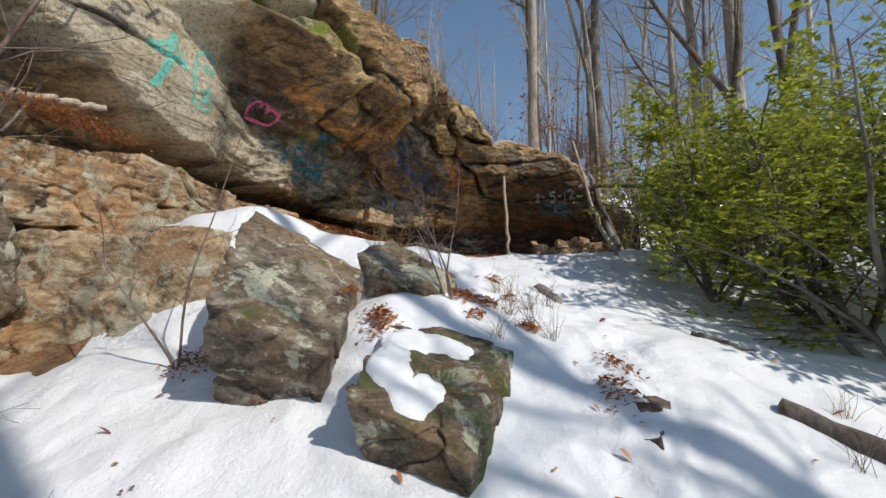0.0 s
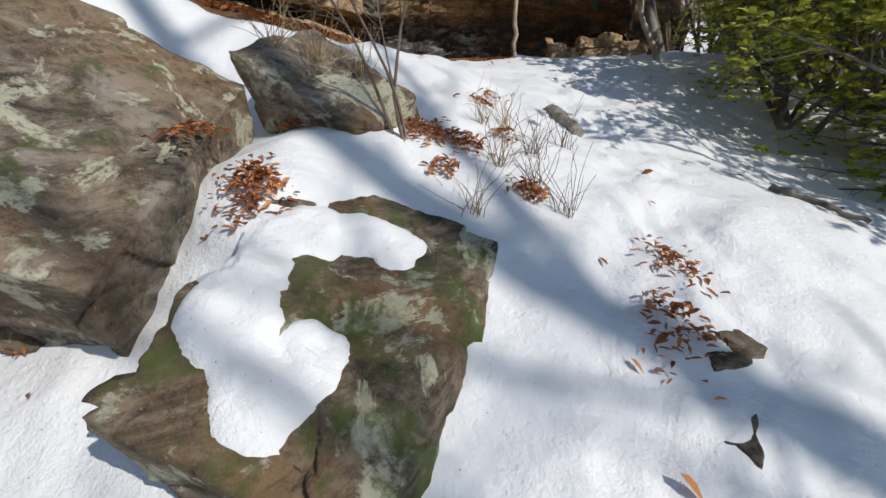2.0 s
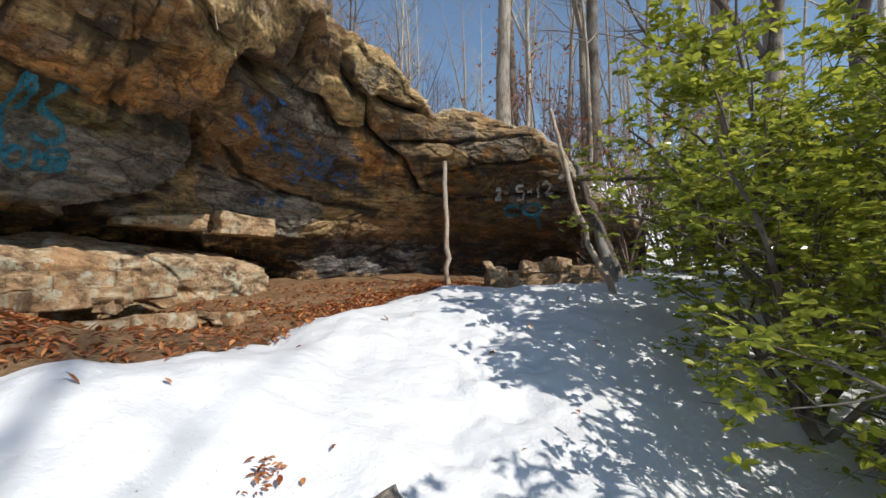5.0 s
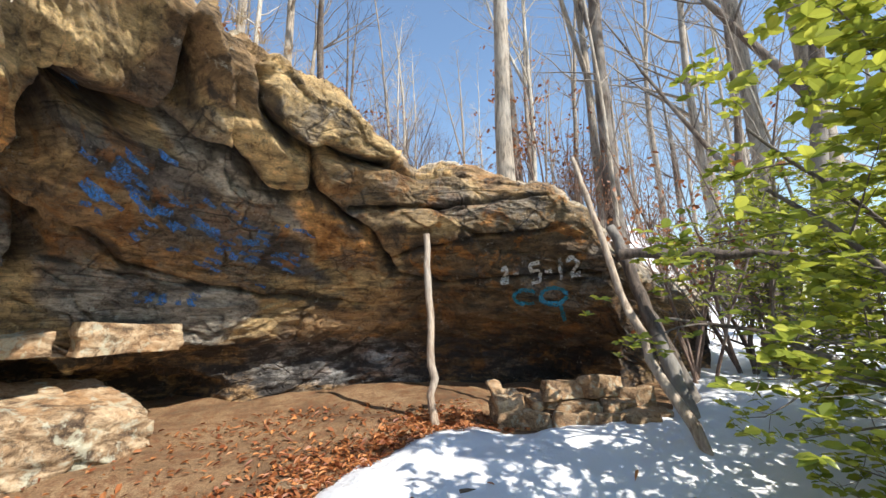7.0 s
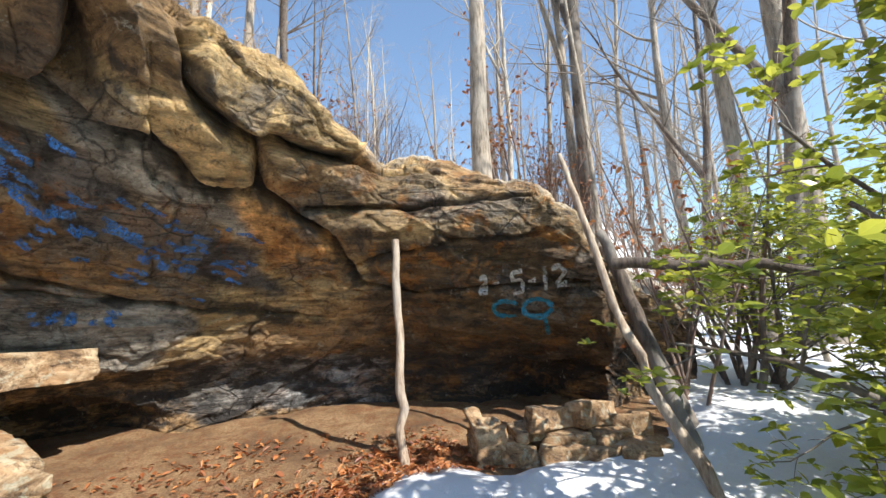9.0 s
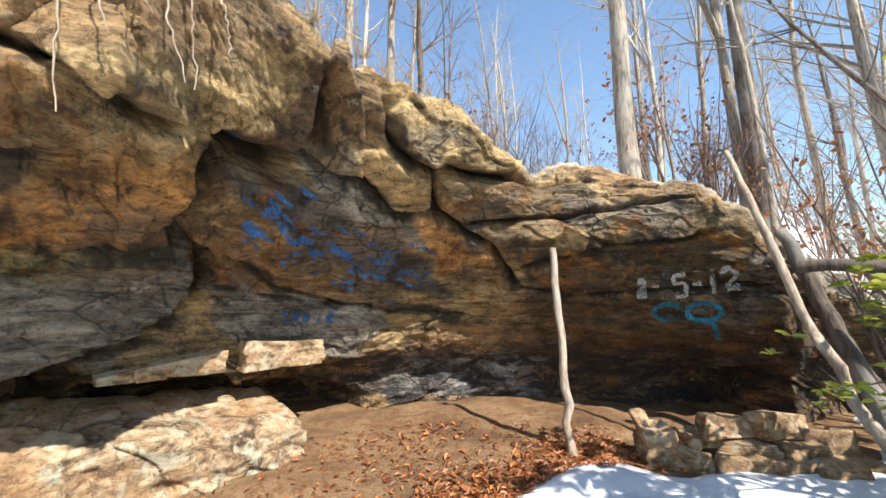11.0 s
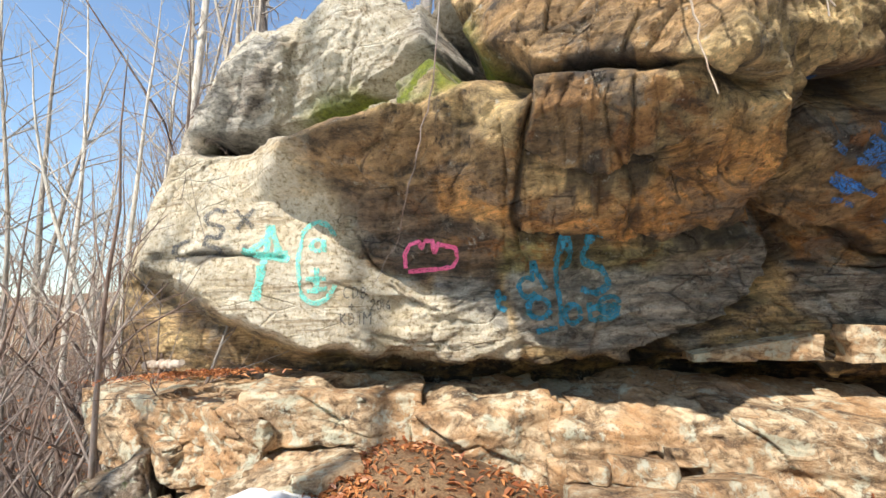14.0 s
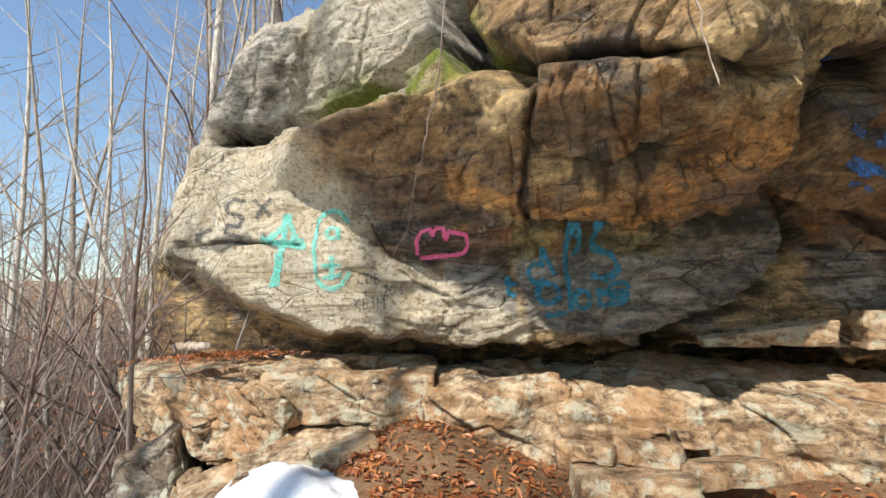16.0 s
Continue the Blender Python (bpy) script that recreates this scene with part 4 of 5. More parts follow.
def evergreen(seed, height, reach, whorls):
    rng = np.random.default_rng(seed)
    root = thing("evergreen_shrub", "glossy green broadleaf evergreen shrub with crooked stems", "shrub", "evergreen shrubs")
    leaves, tips = Bundle(), []
    for k in range(7):
        stems = Bundle()
        a = rng.uniform(0, 6.28)
        line = bent(rng, (rng.normal(0, 0.12), rng.normal(0, 0.12), -0.1), (math.cos(a) * rng.uniform(0.2, 0.9), math.sin(a) * rng.uniform(0.2, 0.9), 1), height * rng.uniform(0.75, 1.1), 10, 0.16, 0.04)
        rr = np.linspace(rng.uniform(0.025, 0.05), 0.008, 11)
        stems.add(*tube(line, rr, 6))
        sprout(rng, stems, line, rr, 14, 0.12, reach * 0.8, 1, tips, 4, 0.02, 1.1)
        child("stem", stems.mesh("stem", BARK_DARK), root, "dark crooked woody stem")
    tips = np.array(tips)
    for k in rng.integers(0, len(tips), whorls):
        c = tips[k] + rng.normal(0, 0.07, 3)
        axis = rng.normal(0, 0.5, 3) + np.array([0, 0, 0.8])
        n = rng.integers(4, 8)
        for i in range(n):
            a = 6.283 * i / n + rng.uniform(-0.3, 0.3)
            way = np.array([math.cos(a), math.sin(a), rng.uniform(-0.55, 0.35)]) + 0.35 * axis
            L = rng.uniform(0.035, 0.078)
            leaves.leaf(c, way, (0.3 + rng.normal(0, 0.35), -0.45 + rng.normal(0, 0.35), 0.9), L, L * 0.27)
    child("foliage", leaves.mesh("foliage", GREEN_LEAF, False), root, "glossy green oval leaves in whorls")
    return root


def bare_shrub(seed, height, stems_n, material, label, leaves_n=0, name="bare_shrub", category="shrub", group="bare shrubs"):
    rng = np.random.default_rng(seed)
    root = thing(name, label, category, group)
    tips = []
    foot = 0.025 if name == "sapling" else 0.03 * stems_n
    for k in range(stems_n):
        stems = Bundle()
        a = rng.uniform(0, 6.28)
        o = rng.uniform(0.1, 0.6) if stems_n > 1 else 0.12
        o = o * 0.6 if name == "sapling" else o
        line = bent(rng, (rng.normal(0, foot), rng.normal(0, foot), -0.08), (math.cos(a) * o, math.sin(a) * o, 1), height * rng.uniform(0.6, 1.05), 9, 0.10, 0.02)
        rr = np.linspace(0.004 + 0.0035 * height, 0.0016, 10) * (1.0 if name == "sapling" else 1.5)
        stems.add(*tube(line, rr, 5))
        sprout(rng, stems, line, rr, 7, 0.25, height * 0.42, 1, tips, 3, 0.03, 0.8)
        child("stem", stems.mesh("stem", material), root)
    if leaves_n:
        tips = np.array(tips)
        leaves = Bundle()
        for k in rng.integers(0, len(tips), leaves_n):
            L = rng.uniform(0.05, 0.09)
            leaves.leaf(tips[k], rng.normal(0, 1, 3) + np.array([0, 0, -0.8]), rng.normal(0, 1, 3), L, L * 0.26)
        child("leaves", leaves.mesh("leaves", DRY_LEAF, False), root, "withered brown leaves still on the twigs")
    return root


def far_height(x, y):
    return float(max(ground_height(np.array([x]), np.array([y]))[0], snow_height(np.array([x]), np.array([y]))[0] if abs(x) < 38 and -38 < y < 58 else -9))


rng = np.random.default_rng(5)
TREES = [tree(11, 17, 0.13), tree(12, 15, 0.085, bark=BARK_PALE), tree(13, 19, 0.15, fork=True), tree(14, 13, 0.06, 0.06, 12), tree(15, 16, 0.10, fork=True, bark=BARK_PALE), tree(16, 11, 0.045, 0.10, 12), tree(17, 18, 0.19, clear=0.4, bark=BARK_DARK, fork=True)]


def plant(k, x, y, scale=1.0, turn=0.0, pool=None):
    m = pose(x, y, far_height(x, y), 0, 0, turn) @ Matrix.Scale(scale, 4)
    pool = pool or TREES
    if pool[k].get("placed"):
        return copy_thing(pool[k], m)
    pool[k]["placed"] = 1
    pool[k].matrix_basis = m
    return pool[k]


plant(0, 9.0, 14.9, 1.5, 60)
plant(0, 10.0, 14.6, 1.2, 200)
plant(6, 13.0, 22.0, 1.0, 20)
plant(0, 2.75, 12.7, 0.75, 20)
plant(4, 3.6, 14.5, 0.55, 100)
plant(2, 5.6, 16.0, 0.8, 100)
plant(5, 4.6, 12.9, 0.9, 300)
plant(4, -4.8, 3.1, 0.85, 250)
plant(5, -3.95, 4.1, 0.9, 30)
plant(1, -6.4, 3.0, 1.0, 0)
for x, y in ((-5.2, 2.2), (-7.0, 3.8), (-8.2, 2.0), (-9.0, 4.2), (-6.0, 1.0), (-7.6, 0.2), (-10, 2.6), (-5.6, 4.2), (-10.5, 0.5), (-8.6, 3.2)):
    plant(int(rng.choice([1, 3, 5])), x, y, rng.uniform(0.6, 0.85), rng.uniform(0, 360))
spots = []
while len(spots) < 185:
    a, d = rng.uniform(24, 232), rng.uniform(9, 48)
    x, y = 1.5 + d * math.cos(radians(a)), 6 + d * math.sin(radians(a))
    if all((x - p) ** 2 + (y - q) ** 2 > 1.6 for p, q in spots):
        spots.append((x, y))
        plant(int(rng.integers(0, 7)), x, y, rng.uniform(0.75, 1.15), rng.uniform(0, 360))
for x, y in ((16.5, -4.5), (21, -14), (12, -10.5), (14.5, -7.5), (10.8, -6.4), (7.0, -3.6), (6.2, -5.2), (8.4, -2.0)):
    plant(int(rng.integers(0, 6)), x, y, rng.uniform(0.8, 1.1), rng.uniform(0, 360))

# unseen trees towards the sun, added to dapple the near snow
for k, x, y in ((2, 9.6, -5.0), (4, 7.6, -6.2), (0, 5.6, -2.6), (2, 4.6, -4.2), (4, 6.2, -4.0)):
    plant(k, x, y, 0.75, 70 * x)
side = np.random.default_rng(91)
for _ in range(55):
    a, d = side.uniform(196, 226), side.uniform(9.5, 30)
    plant(int(side.choice([1, 3, 5, 4])), 1.6 + d * math.cos(radians(a)), 6 + d * math.sin(radians(a)), side.uniform(0.5, 0.8), side.uniform(0, 360))

# unseen distant trees, added to hold back low sky light and bounce
for _ in range(32):
    a, d = rng.uniform(-128, 24), rng.uniform(24, 46)
    plant(int(rng.integers(0, 7)), 2 + d * math.cos(radians(a)), 5 + d * math.sin(radians(a)), rng.uniform(0.75, 1.05), rng.uniform(0, 360))

SHRUBS = [evergreen(21, 2.5, 1.3, 1700), evergreen(22, 2.7, 1.4, 1900), evergreen(23, 2.2, 1.3, 1500)]
for k, x, y, sc, tr in ((0, 3.95, 7.1, 1.0, 0), (1, 5.1, 7.9, 1.15, 70), (2, 4.7, 5.9, 1.0, 150), (1, 6.3, 6.6, 1.2, 200), (2, 5.4, 9.2, 0.8, 20), (0, 6.6, 8.9, 1.2, 120), (1, 5.6, 11.2, 0.85, 300), (2, 7.9, 7.6, 1.3, 250), (0, 7.6, 11.0, 1.0, 40), (0, 8.8, 9.4, 1.3, 170), (0, 4.35, 5.0, 1.1, 200), (2, 5.0, 4.2, 1.35, 33)):
    plant(k, x, y, sc, tr, SHRUBS)

BRUSH = [bare_shrub(31, 2.0, 12, TWIG, "tangle of thin bare reddish brush"), bare_shrub(32, 3.4, 6, TWIG, "thin bare brown saplings"), bare_shrub(33, 2.6, 4, TWIG, "sapling clump holding dry brown leaves", 150)]
for _ in range(175):
    a, d = rng.uniform(197, 232), rng.uniform(5.4, 21)
    x, y = 1.6 + d * math.cos(radians(a)), 6 + d * math.sin(radians(a))
    if y < 4.4 or x < -4.2:
        if x < -2.9:
            plant(int(rng.choice([0, 0, 1, 1, 0, 2])) if d > 7 else int(rng.choice([0, 1])), x, y, rng.uniform(0.7, 1.3), rng.uniform(0, 360), BRUSH)
for _ in range(85):
    a, d = rng.uniform(62, 195), rng.uniform(0.5, 9)
    r = float(np.interp(a, TURNS, LIPS)) + 3.3 + d
    plant(int(rng.choice([1, 2, 2])), 1.6 + r * math.cos(radians(a)), 6 + r * math.sin(radians(a)), rng.uniform(0.5, 1.1), rng.uniform(0, 360), BRUSH)
for _ in range(40):
    x, y = rng.uniform(4, 16), rng.uniform(10, 26)
    plant(int(rng.integers(0, 3)), x, y, rng.uniform(0.6, 1.2), rng.uniform(0, 360), BRUSH)


# ---- post, leaning trunks, logs ----
def log(name, points, r0, r1, material, label, category="log", seed=3, steps=14):
    rng2 = np.random.default_rng(seed)
    pts = np.array(points, float)
    t = np.linspace(0, len(pts) - 1, steps)
    line = np.stack([np.interp(t, np.arange(len(pts)), pts[:, i]) for i in range(3)], -1)
    line[1:-1] += rng2.normal(0, 0.006 + r0 * 0.07, (steps - 2, 3))
    rr = np.linspace(r0, r1, steps) * (1 + rng2.normal(0, 0.05, steps))
    v, f = tube(line, rr, 12)
    b = Bundle()
    b.add(v, f)
    for ring, c in ((v[:12], line[0]), (v[-12:], line[-1])):
        cap = np.vstack([ring, c[None]])
        b.add(cap, [(i, (i + 1) % 12, 12, 12) for i in range(12)])
    me = bpy.data.meshes.new(name)
    me.from_pydata(np.concatenate(b.v).tolist(), [], [tuple(dict.fromkeys(q)) for q in np.concatenate(b.f).tolist()])
    me.materials.append(material)
    for p in me.polygons:
        p.use_smooth = True
    return tagged(new(name, me), label, category)


log("wooden_post", [(1.565, 9.9, 2.25), (1.55, 10.0, 3.1), (1.53, 10.12, 4.15)], 0.040, 0.030, WOOD_BARE, "weathered pale wooden prop post under the overhang", "post")
log("leaning_trunk", [(3.52, 9.15, 2.25), (3.32, 9.5, 3.0), (3.22, 9.75, 3.6), (3.12, 9.95, 4.4), (3.05, 10.1, 4.9)], 0.045, 0.022, WOOD_BARE, "thin pale trunk leaning against the cliff", "fallen trunk")
log("leaning_trunk", [(3.75, 9.6, 2.2), (3.6, 9.95, 3.2), (3.45, 10.3, 4.2)], 0.075, 0.05, BARK_DARK, "rotten dark trunk leaning against the cliff", "fallen trunk", 8)
log("leaning_trunk", [(4.05, 10.0, 2.2), (3.8, 10.4, 3.3), (3.6, 10.6, 4.1)], 0.07, 0.05, BARK_DARK, "dark bare trunk leaning on the rock", "fallen trunk", 9)
log("fallen_branch", [(3.35, 9.9, 3.85), (4.3, 9.4, 3.75), (5.6, 8.8, 3.35)], 0.05, 0.03, BARK_DARK, "long dark branch propped in the shrubs", "branch", 4)
log("fallen_log", [(2.2, 3.85, rest(2.2, 3.85) + 0.02), (2.75, 3.45, rest(2.75, 3.45) + 0.03), (3.5, 2.95, rest(3.5, 2.95) + 0.03)], 0.055, 0.085, BARK_DARK, "mossy dark fallen log lying in snow", seed=12)
log("fallen_branch", [(2.45, 5.1, rest(2.45, 5.1) + 0.02), (2.75, 4.75, rest(2.75, 4.75) + 0.03)], 0.025, 0.012, BARK_DARK, "short broken branch on snow", "branch", 14)
log("fallen_branch", [(1.27, 5.95, rest(1.27, 5.95) + 0.02), (1.35, 5.79, rest(1.35, 5.79) + 0.03), (1.43, 5.63, rest(1.43, 5.63) + 0.02)], 0.05, 0.04, BARK_GREY, "short rotten piece of wood lying in snow", "branch", 21)
log("fallen_branch", [(-2.95, 4.2, 3.22), (-2.5, 4.6, 3.26)], 0.035, 0.025, WOOD_BARE, "short pale stick on the leafy ledge", "branch", 15)

# ---- dry stone pile by the cave ----
rng = np.random.default_rng(77)


def stone(x, y, z, sx, sy, sz, turn, label, group, material=None, seed=1.0, tilt=0.0):
    c = [(-sx, -sy), (sx, -sy * 0.9), (sx * 0.9, sy), (-sx * 0.85, sy * 0.95)]
    low = [(a, b, 0) for a, b in c]
    high = [(a * 0.92, b * 0.92, sz * (1 + 0.15 * math.sin(seed * 9 + i))) for i, (a, b) in enumerate(c)]
    me = weld(block_mesh("stone", low, high, material or TAN_ROCK, seed, n=14, round_off=0.2, rough=0.02 + 0.08 * sz, layers=0.012))
    ob = tagged(new("stone", me), label, "stone", group)
    ob.matrix_basis = pose(x, y, z, tilt, 0, turn)
    return ob


for i, (x, y, z, sx, sy, sz) in enumerate(((2.2, 9.95, 2.3, 0.13, 0.14, 0.36), (2.48, 9.95, 2.3, 0.15, 0.16, 0.2), (2.78, 9.85, 2.3, 0.17, 0.15, 0.17), (3.05, 9.75, 2.28, 0.16, 0.15, 0.19), (3.3, 9.75, 2.28, 0.14, 0.15, 0.2),
                                      (2.55, 10.0, 2.48, 0.16, 0.14, 0.1), (2.86, 9.95, 2.45, 0.2, 0.14, 0.11), (3.15, 9.9, 2.46, 0.17, 0.15, 0.12), (2.72, 10.02, 2.56, 0.19, 0.14, 0.18), (3.08, 10.0, 2.57, 0.19, 0.14, 0.17), (3.38, 10.0, 2.47, 0.17, 0.14, 0.17),
                                      (2.98, 9.45, 2.22, 0.1, 0.09, 0.16), (3.5, 9.85, 2.28, 0.15, 0.12, 0.2))):
    stone(x, y, z, sx, sy, sz, rng.uniform(-25, 25), "rough tan sandstone block in a dry stone pile", "dry stone pile", None, i * 1.3 + 0.4, rng.uniform(-5, 5))
for i, (x, y, z, sx, sy, sz, tr) in enumerate(((-0.95, 7.05, 2.12, 0.42, 0.2, 0.14, 65), (-1.25, 7.35, 2.35, 0.34, 0.22, 0.13, 75), (-1.38, 7.6, 2.45, 0.2, 0.16, 0.14, 40), (-1.42, 7.95, 2.5, 0.14, 0.11, 0.13, 80), (-1.2, 7.95, 2.36, 0.32, 0.17, 0.13, 80),
                                            (-0.72, 7.5, 2.12, 0.27, 0.2, 0.16, 70), (-0.55, 7.95, 2.15, 0.13, 0.1, 0.12, 20), (-0.45, 8.2, 2.12, 0.22, 0.14, 0.1, 75), (-1.0, 7.4, 2.3, 0.1, 0.09, 0.14, 15), (-1.45, 7.25, 2.48, 0.12, 0.09, 0.1, 50),
                                            (0.72, 9.0, 2.2, 0.17, 0.1, 0.08, 10), (-1.55, 5.95, 2.35, 0.28, 0.16, 0.11, 80), (1.9, 8.9, 2.18, 0.2, 0.12, 0.1, 20), (1.4, 3.75, 1.06, 0.13, 0.06, 0.07, 20), (1.3, 3.5, 0.97, 0.1, 0.06, 0.06, 60), (0.75, 2.55, 0.68, 0.2, 0.09, 0.08, 10), (-0.05, 4.05, 1.42, 0.09, 0.07, 0.08, 10))):
    stone(x, y, z, sx, sy, sz, tr, "loose flat tan stone lying on the ground", "loose stones", TAN_ROCK if i < 12 else GREY_ROCK, i * 2.1 + 0.9, rng.uniform(-8, 8))


# ---- snow on the rocks ----
from mathutils.bvhtree import BVHTree


def snow_on(rock, lobes, x0, x1, y0, y1, thick, label, seed):
    """A thin uneven snow patch that follows the top of a rock. lobes: x, y, radius."""
    bm = bmesh.new()
    bm.from_mesh(rock.data)
    tree_of = BVHTree.FromBMesh(bm)
    bm.free()
    X, Y = np.meshgrid(np.arange(x0, x1, 0.012), np.arange(y0, y1, 0.012))
    Z = np.zeros(X.shape)
    for i in range(X.shape[0]):
        for k in range(X.shape[1]):
            hit = tree_of.ray_cast((X[i, k], Y[i, k], 4.0), (0, 0, -1))[0]
            Z[i, k] = hit.z if hit else 0.5
    edge = np.min([np.hypot(X - a, Y - b) - c for a, b, c in lobes], axis=0) + 0.026 * fbm(X * 9, Y * 9, seed, 4)
    for _ in range(4):
        Q = np.pad(Z, 1, "edge")
        Z = np.maximum(Z, (Q[:-2, 1:-1] + Q[2:, 1:-1] + Q[1:-1, :-2] + Q[1:-1, 2:]) / 4)
    H = thick * smooth(0.03, -0.06, edge) - 0.05 * smooth(-0.01, 0.03, edge) + 0.004 * fbm(X * 14, Y * 14, seed, 3)
    quads = grid_faces(*X.shape)
    keep = ((edge.ravel()[quads] < 0.045).all(1) & (np.ptp(Z.ravel()[quads], axis=1) < 0.10)).reshape(X.shape[0] - 1, X.shape[1] - 1)
    one = np.zeros(keep.shape, bool)
    one[int((lobes[1][1] - y0) / 0.012), int((lobes[1][0] - x0) / 0.012)] = True
    count = 0
    while one.sum() > count:
        count = one.sum()
        Q = np.pad(one, 1)
        one = keep & (Q[:-2, 1:-1] | Q[2:, 1:-1] | Q[1:-1, :-2] | Q[1:-1, 2:] | one)
    quads = quads[one.ravel()]
    used, quads = np.unique(quads, return_inverse=True)
    me = mesh_from("snow_patch", np.stack([X, Y, Z + H], -1).reshape(-1, 3)[used], quads.reshape(-1, 4), SNOW)
    return tagged(new("snow_patch", me), label, "snow patch")


snow_on(MOSSY, [(-0.03, 3.66, 0.12), (0.0, 3.5, 0.13), (0.1, 3.38, 0.12), (0.18, 3.46, 0.10), (-0.03, 3.82, 0.11), (0.08, 3.92, 0.12), (0.22, 3.95, 0.11), (0.34, 3.92, 0.09)], -0.3, 0.6, 3.1, 4.3, 0.022, "melting snow remaining on a mossy boulder", 1.0)


# ---- leaf litter ----
def on_ground(x, y):
    return np.maximum(ground_height(x, y), snow_height(x, y))


def litter(name, xs, ys, zs, label, seed, size=(0.017, 0.036), material=None):
    g = np.random.default_rng(seed)
    n = len(xs)
    L = g.uniform(*size, n)
    a = g.uniform(0, 6.28, n)
    tilt = g.normal(0, 0.35, (n, 2))
    fx = np.stack([np.cos(a), np.sin(a), tilt[:, 0]], -1) * L[:, None]
    fy = np.stack([-np.sin(a), np.cos(a), tilt[:, 1]], -1) * (L * g.uniform(0.25, 0.5, n))[:, None]
    c = np.stack([xs, ys, zs + 0.012 + 0.2 * L], -1)
    curl = np.zeros((n, 3))
    curl[:, 2] = L * g.uniform(0.1, 0.45, n)
    V = np.stack([c - fx, c - fx * 0.2 - fy + curl, c - fx * 0.2, c - fx * 0.2 + fy + curl, c + fx * 0.45 - fy * 0.8 + curl, c + fx * 0.45, c + fx * 0.45 + fy * 0.8 + curl, c + fx], 1).reshape(-1, 3)
    base = np.arange(n)[:, None, None] * 8
    tris = np.array([[0, 1, 2], [0, 2, 3], [1, 4, 5], [1, 5, 2], [2, 5, 6], [2, 6, 3], [4, 7, 5], [5, 7, 6]])
    F = (base + tris[None]).reshape(-1, 3)
    return tagged(new(name, mesh_from(name, V, F, material or DRY_LEAF, False)), label, "leaves", kind="stuff")


g = np.random.default_rng(9)
xs, ys = g.uniform(-2.6, 2.6, 70000), g.uniform(4.4, 10.6, 70000)
th, r = polar(xs, ys)
near = np.exp(-np.abs(snow_side(xs, ys) + 0.1) / 0.55)
thick = smooth(-0.25, 0.45, fbm(xs * 1.3, ys * 1.3, 3.0, 4))
keep = (snow_side(xs, ys) < 0.02) & (g.random(70000) < 0.03 + 0.9 * near * (0.15 + 0.85 * thick)) & (r < np.interp(th, [90, 120, 160, 200], [4.9, 4.7, 3.9, 3.9]))
litter("leaf_litter", xs[keep], ys[keep], on_ground(xs[keep], ys[keep]), "fallen brown oak leaves over soil at the cliff foot", 3)
xs, ys = g.uniform(-5, 5, 1500), g.uniform(0.5, 9, 1500)
keep = (snow_side(xs, ys) > 0.1) & (g.random(1500) < 0.12)
litter("leaf_litter", xs[keep], ys[keep], on_ground(xs[keep], ys[keep]), "single brown leaves scattered on snow", 4)


def pile(x, y, spread, n, seed, z=None, squash=1.0):
    g = np.random.default_rng(seed)
    n = int(n * 2.4)
    xs, ys = g.normal(x, spread * 0.8, n), g.normal(y, spread * squash * 0.8, n)
    d = np.hypot(xs - x, (ys - y) / squash) / spread
    base = on_ground(xs, ys) if z is None else np.full(n, z)
    litter("leaf_pile", xs, ys, base + np.clip(0.05 - 0.022 * d, 0, 1) * g.random(n), "heap of rusty brown dead leaves", seed, (0.011, 0.024))


for i, (x, y, sp, n) in enumerate(((-1.15, 2.85, 0.16, 150), (-0.78, 3.86, 0.12, 120), (-0.14, 3.98, 0.075, 110), (0.42, 4.7, 0.08, 90), (0.6, 4.72, 0.06, 60), (0.5, 4.42, 0.035, 26), (0.865, 4.36, 0.045, 36), (0.82, 4.88, 0.05, 26), (1.24, 3.76, 0.08, 50), (1.38, 4.1, 0.07, 44), (0.72, 5.4, 0.05, 30), (0.72, 2.65, 0.09, 60), (0.84, 5.9, 0.05, 16), (-1.35, 4.05, 0.1, 60), (-0.2, 4.6, 0.06, 40))):
    pile(x, y, sp, n, 50 + i)
pile(-2.75, 4.6, 0.16, 360, 80, 3.12, 2.2)
pile(-0.35, 4.05, 0.05, 40, 81, 1.72, 2.0)


# ---- grasses and saplings ----
def tuft(x, y, z, n, height, spread, label, seed, material=None, name="grass_tuft"):
    g = np.random.default_rng(seed)
    b = Bundle()
    for _ in range(n):
        a, o = g.uniform(0, 6.28), g.uniform(0.05, spread)
        line = bent(g, (g.normal(0, 0.02), g.normal(0, 0.02), -0.02), (math.cos(a) * o, math.sin(a) * o, 1), height * g.uniform(0.4, 1.1), 6, 0.13, -0.05)
        b.rod(line, np.linspace(0.0022, 0.0009, 7), 3)
    ob = tagged(new(name, b.mesh(name, material or STRAW)), label, "grass", "dry grass tufts")
    ob.location = (x, y, z)
    return ob


for i, (x, y, n, h) in enumerate(((0.75, 4.55, 22, 0.32), (0.95, 4.75, 20, 0.36), (0.62, 4.2, 18, 0.28), (1.0, 4.3, 16, 0.33), (0.85, 5.1, 18, 0.3), (1.15, 4.95, 14, 0.34), (0.7, 5.0, 16, 0.3), (2.3, 3.5, 12, 0.25), (2.6, 3.9, 12, 0.25), (0.9, 4.4, 22, 0.3))):
    tuft(x, y, rest(x, y), n, h, 0.6, "thin dry grass stems poking out of the snow", 100 + i, TWIG if i % 2 else STRAW)
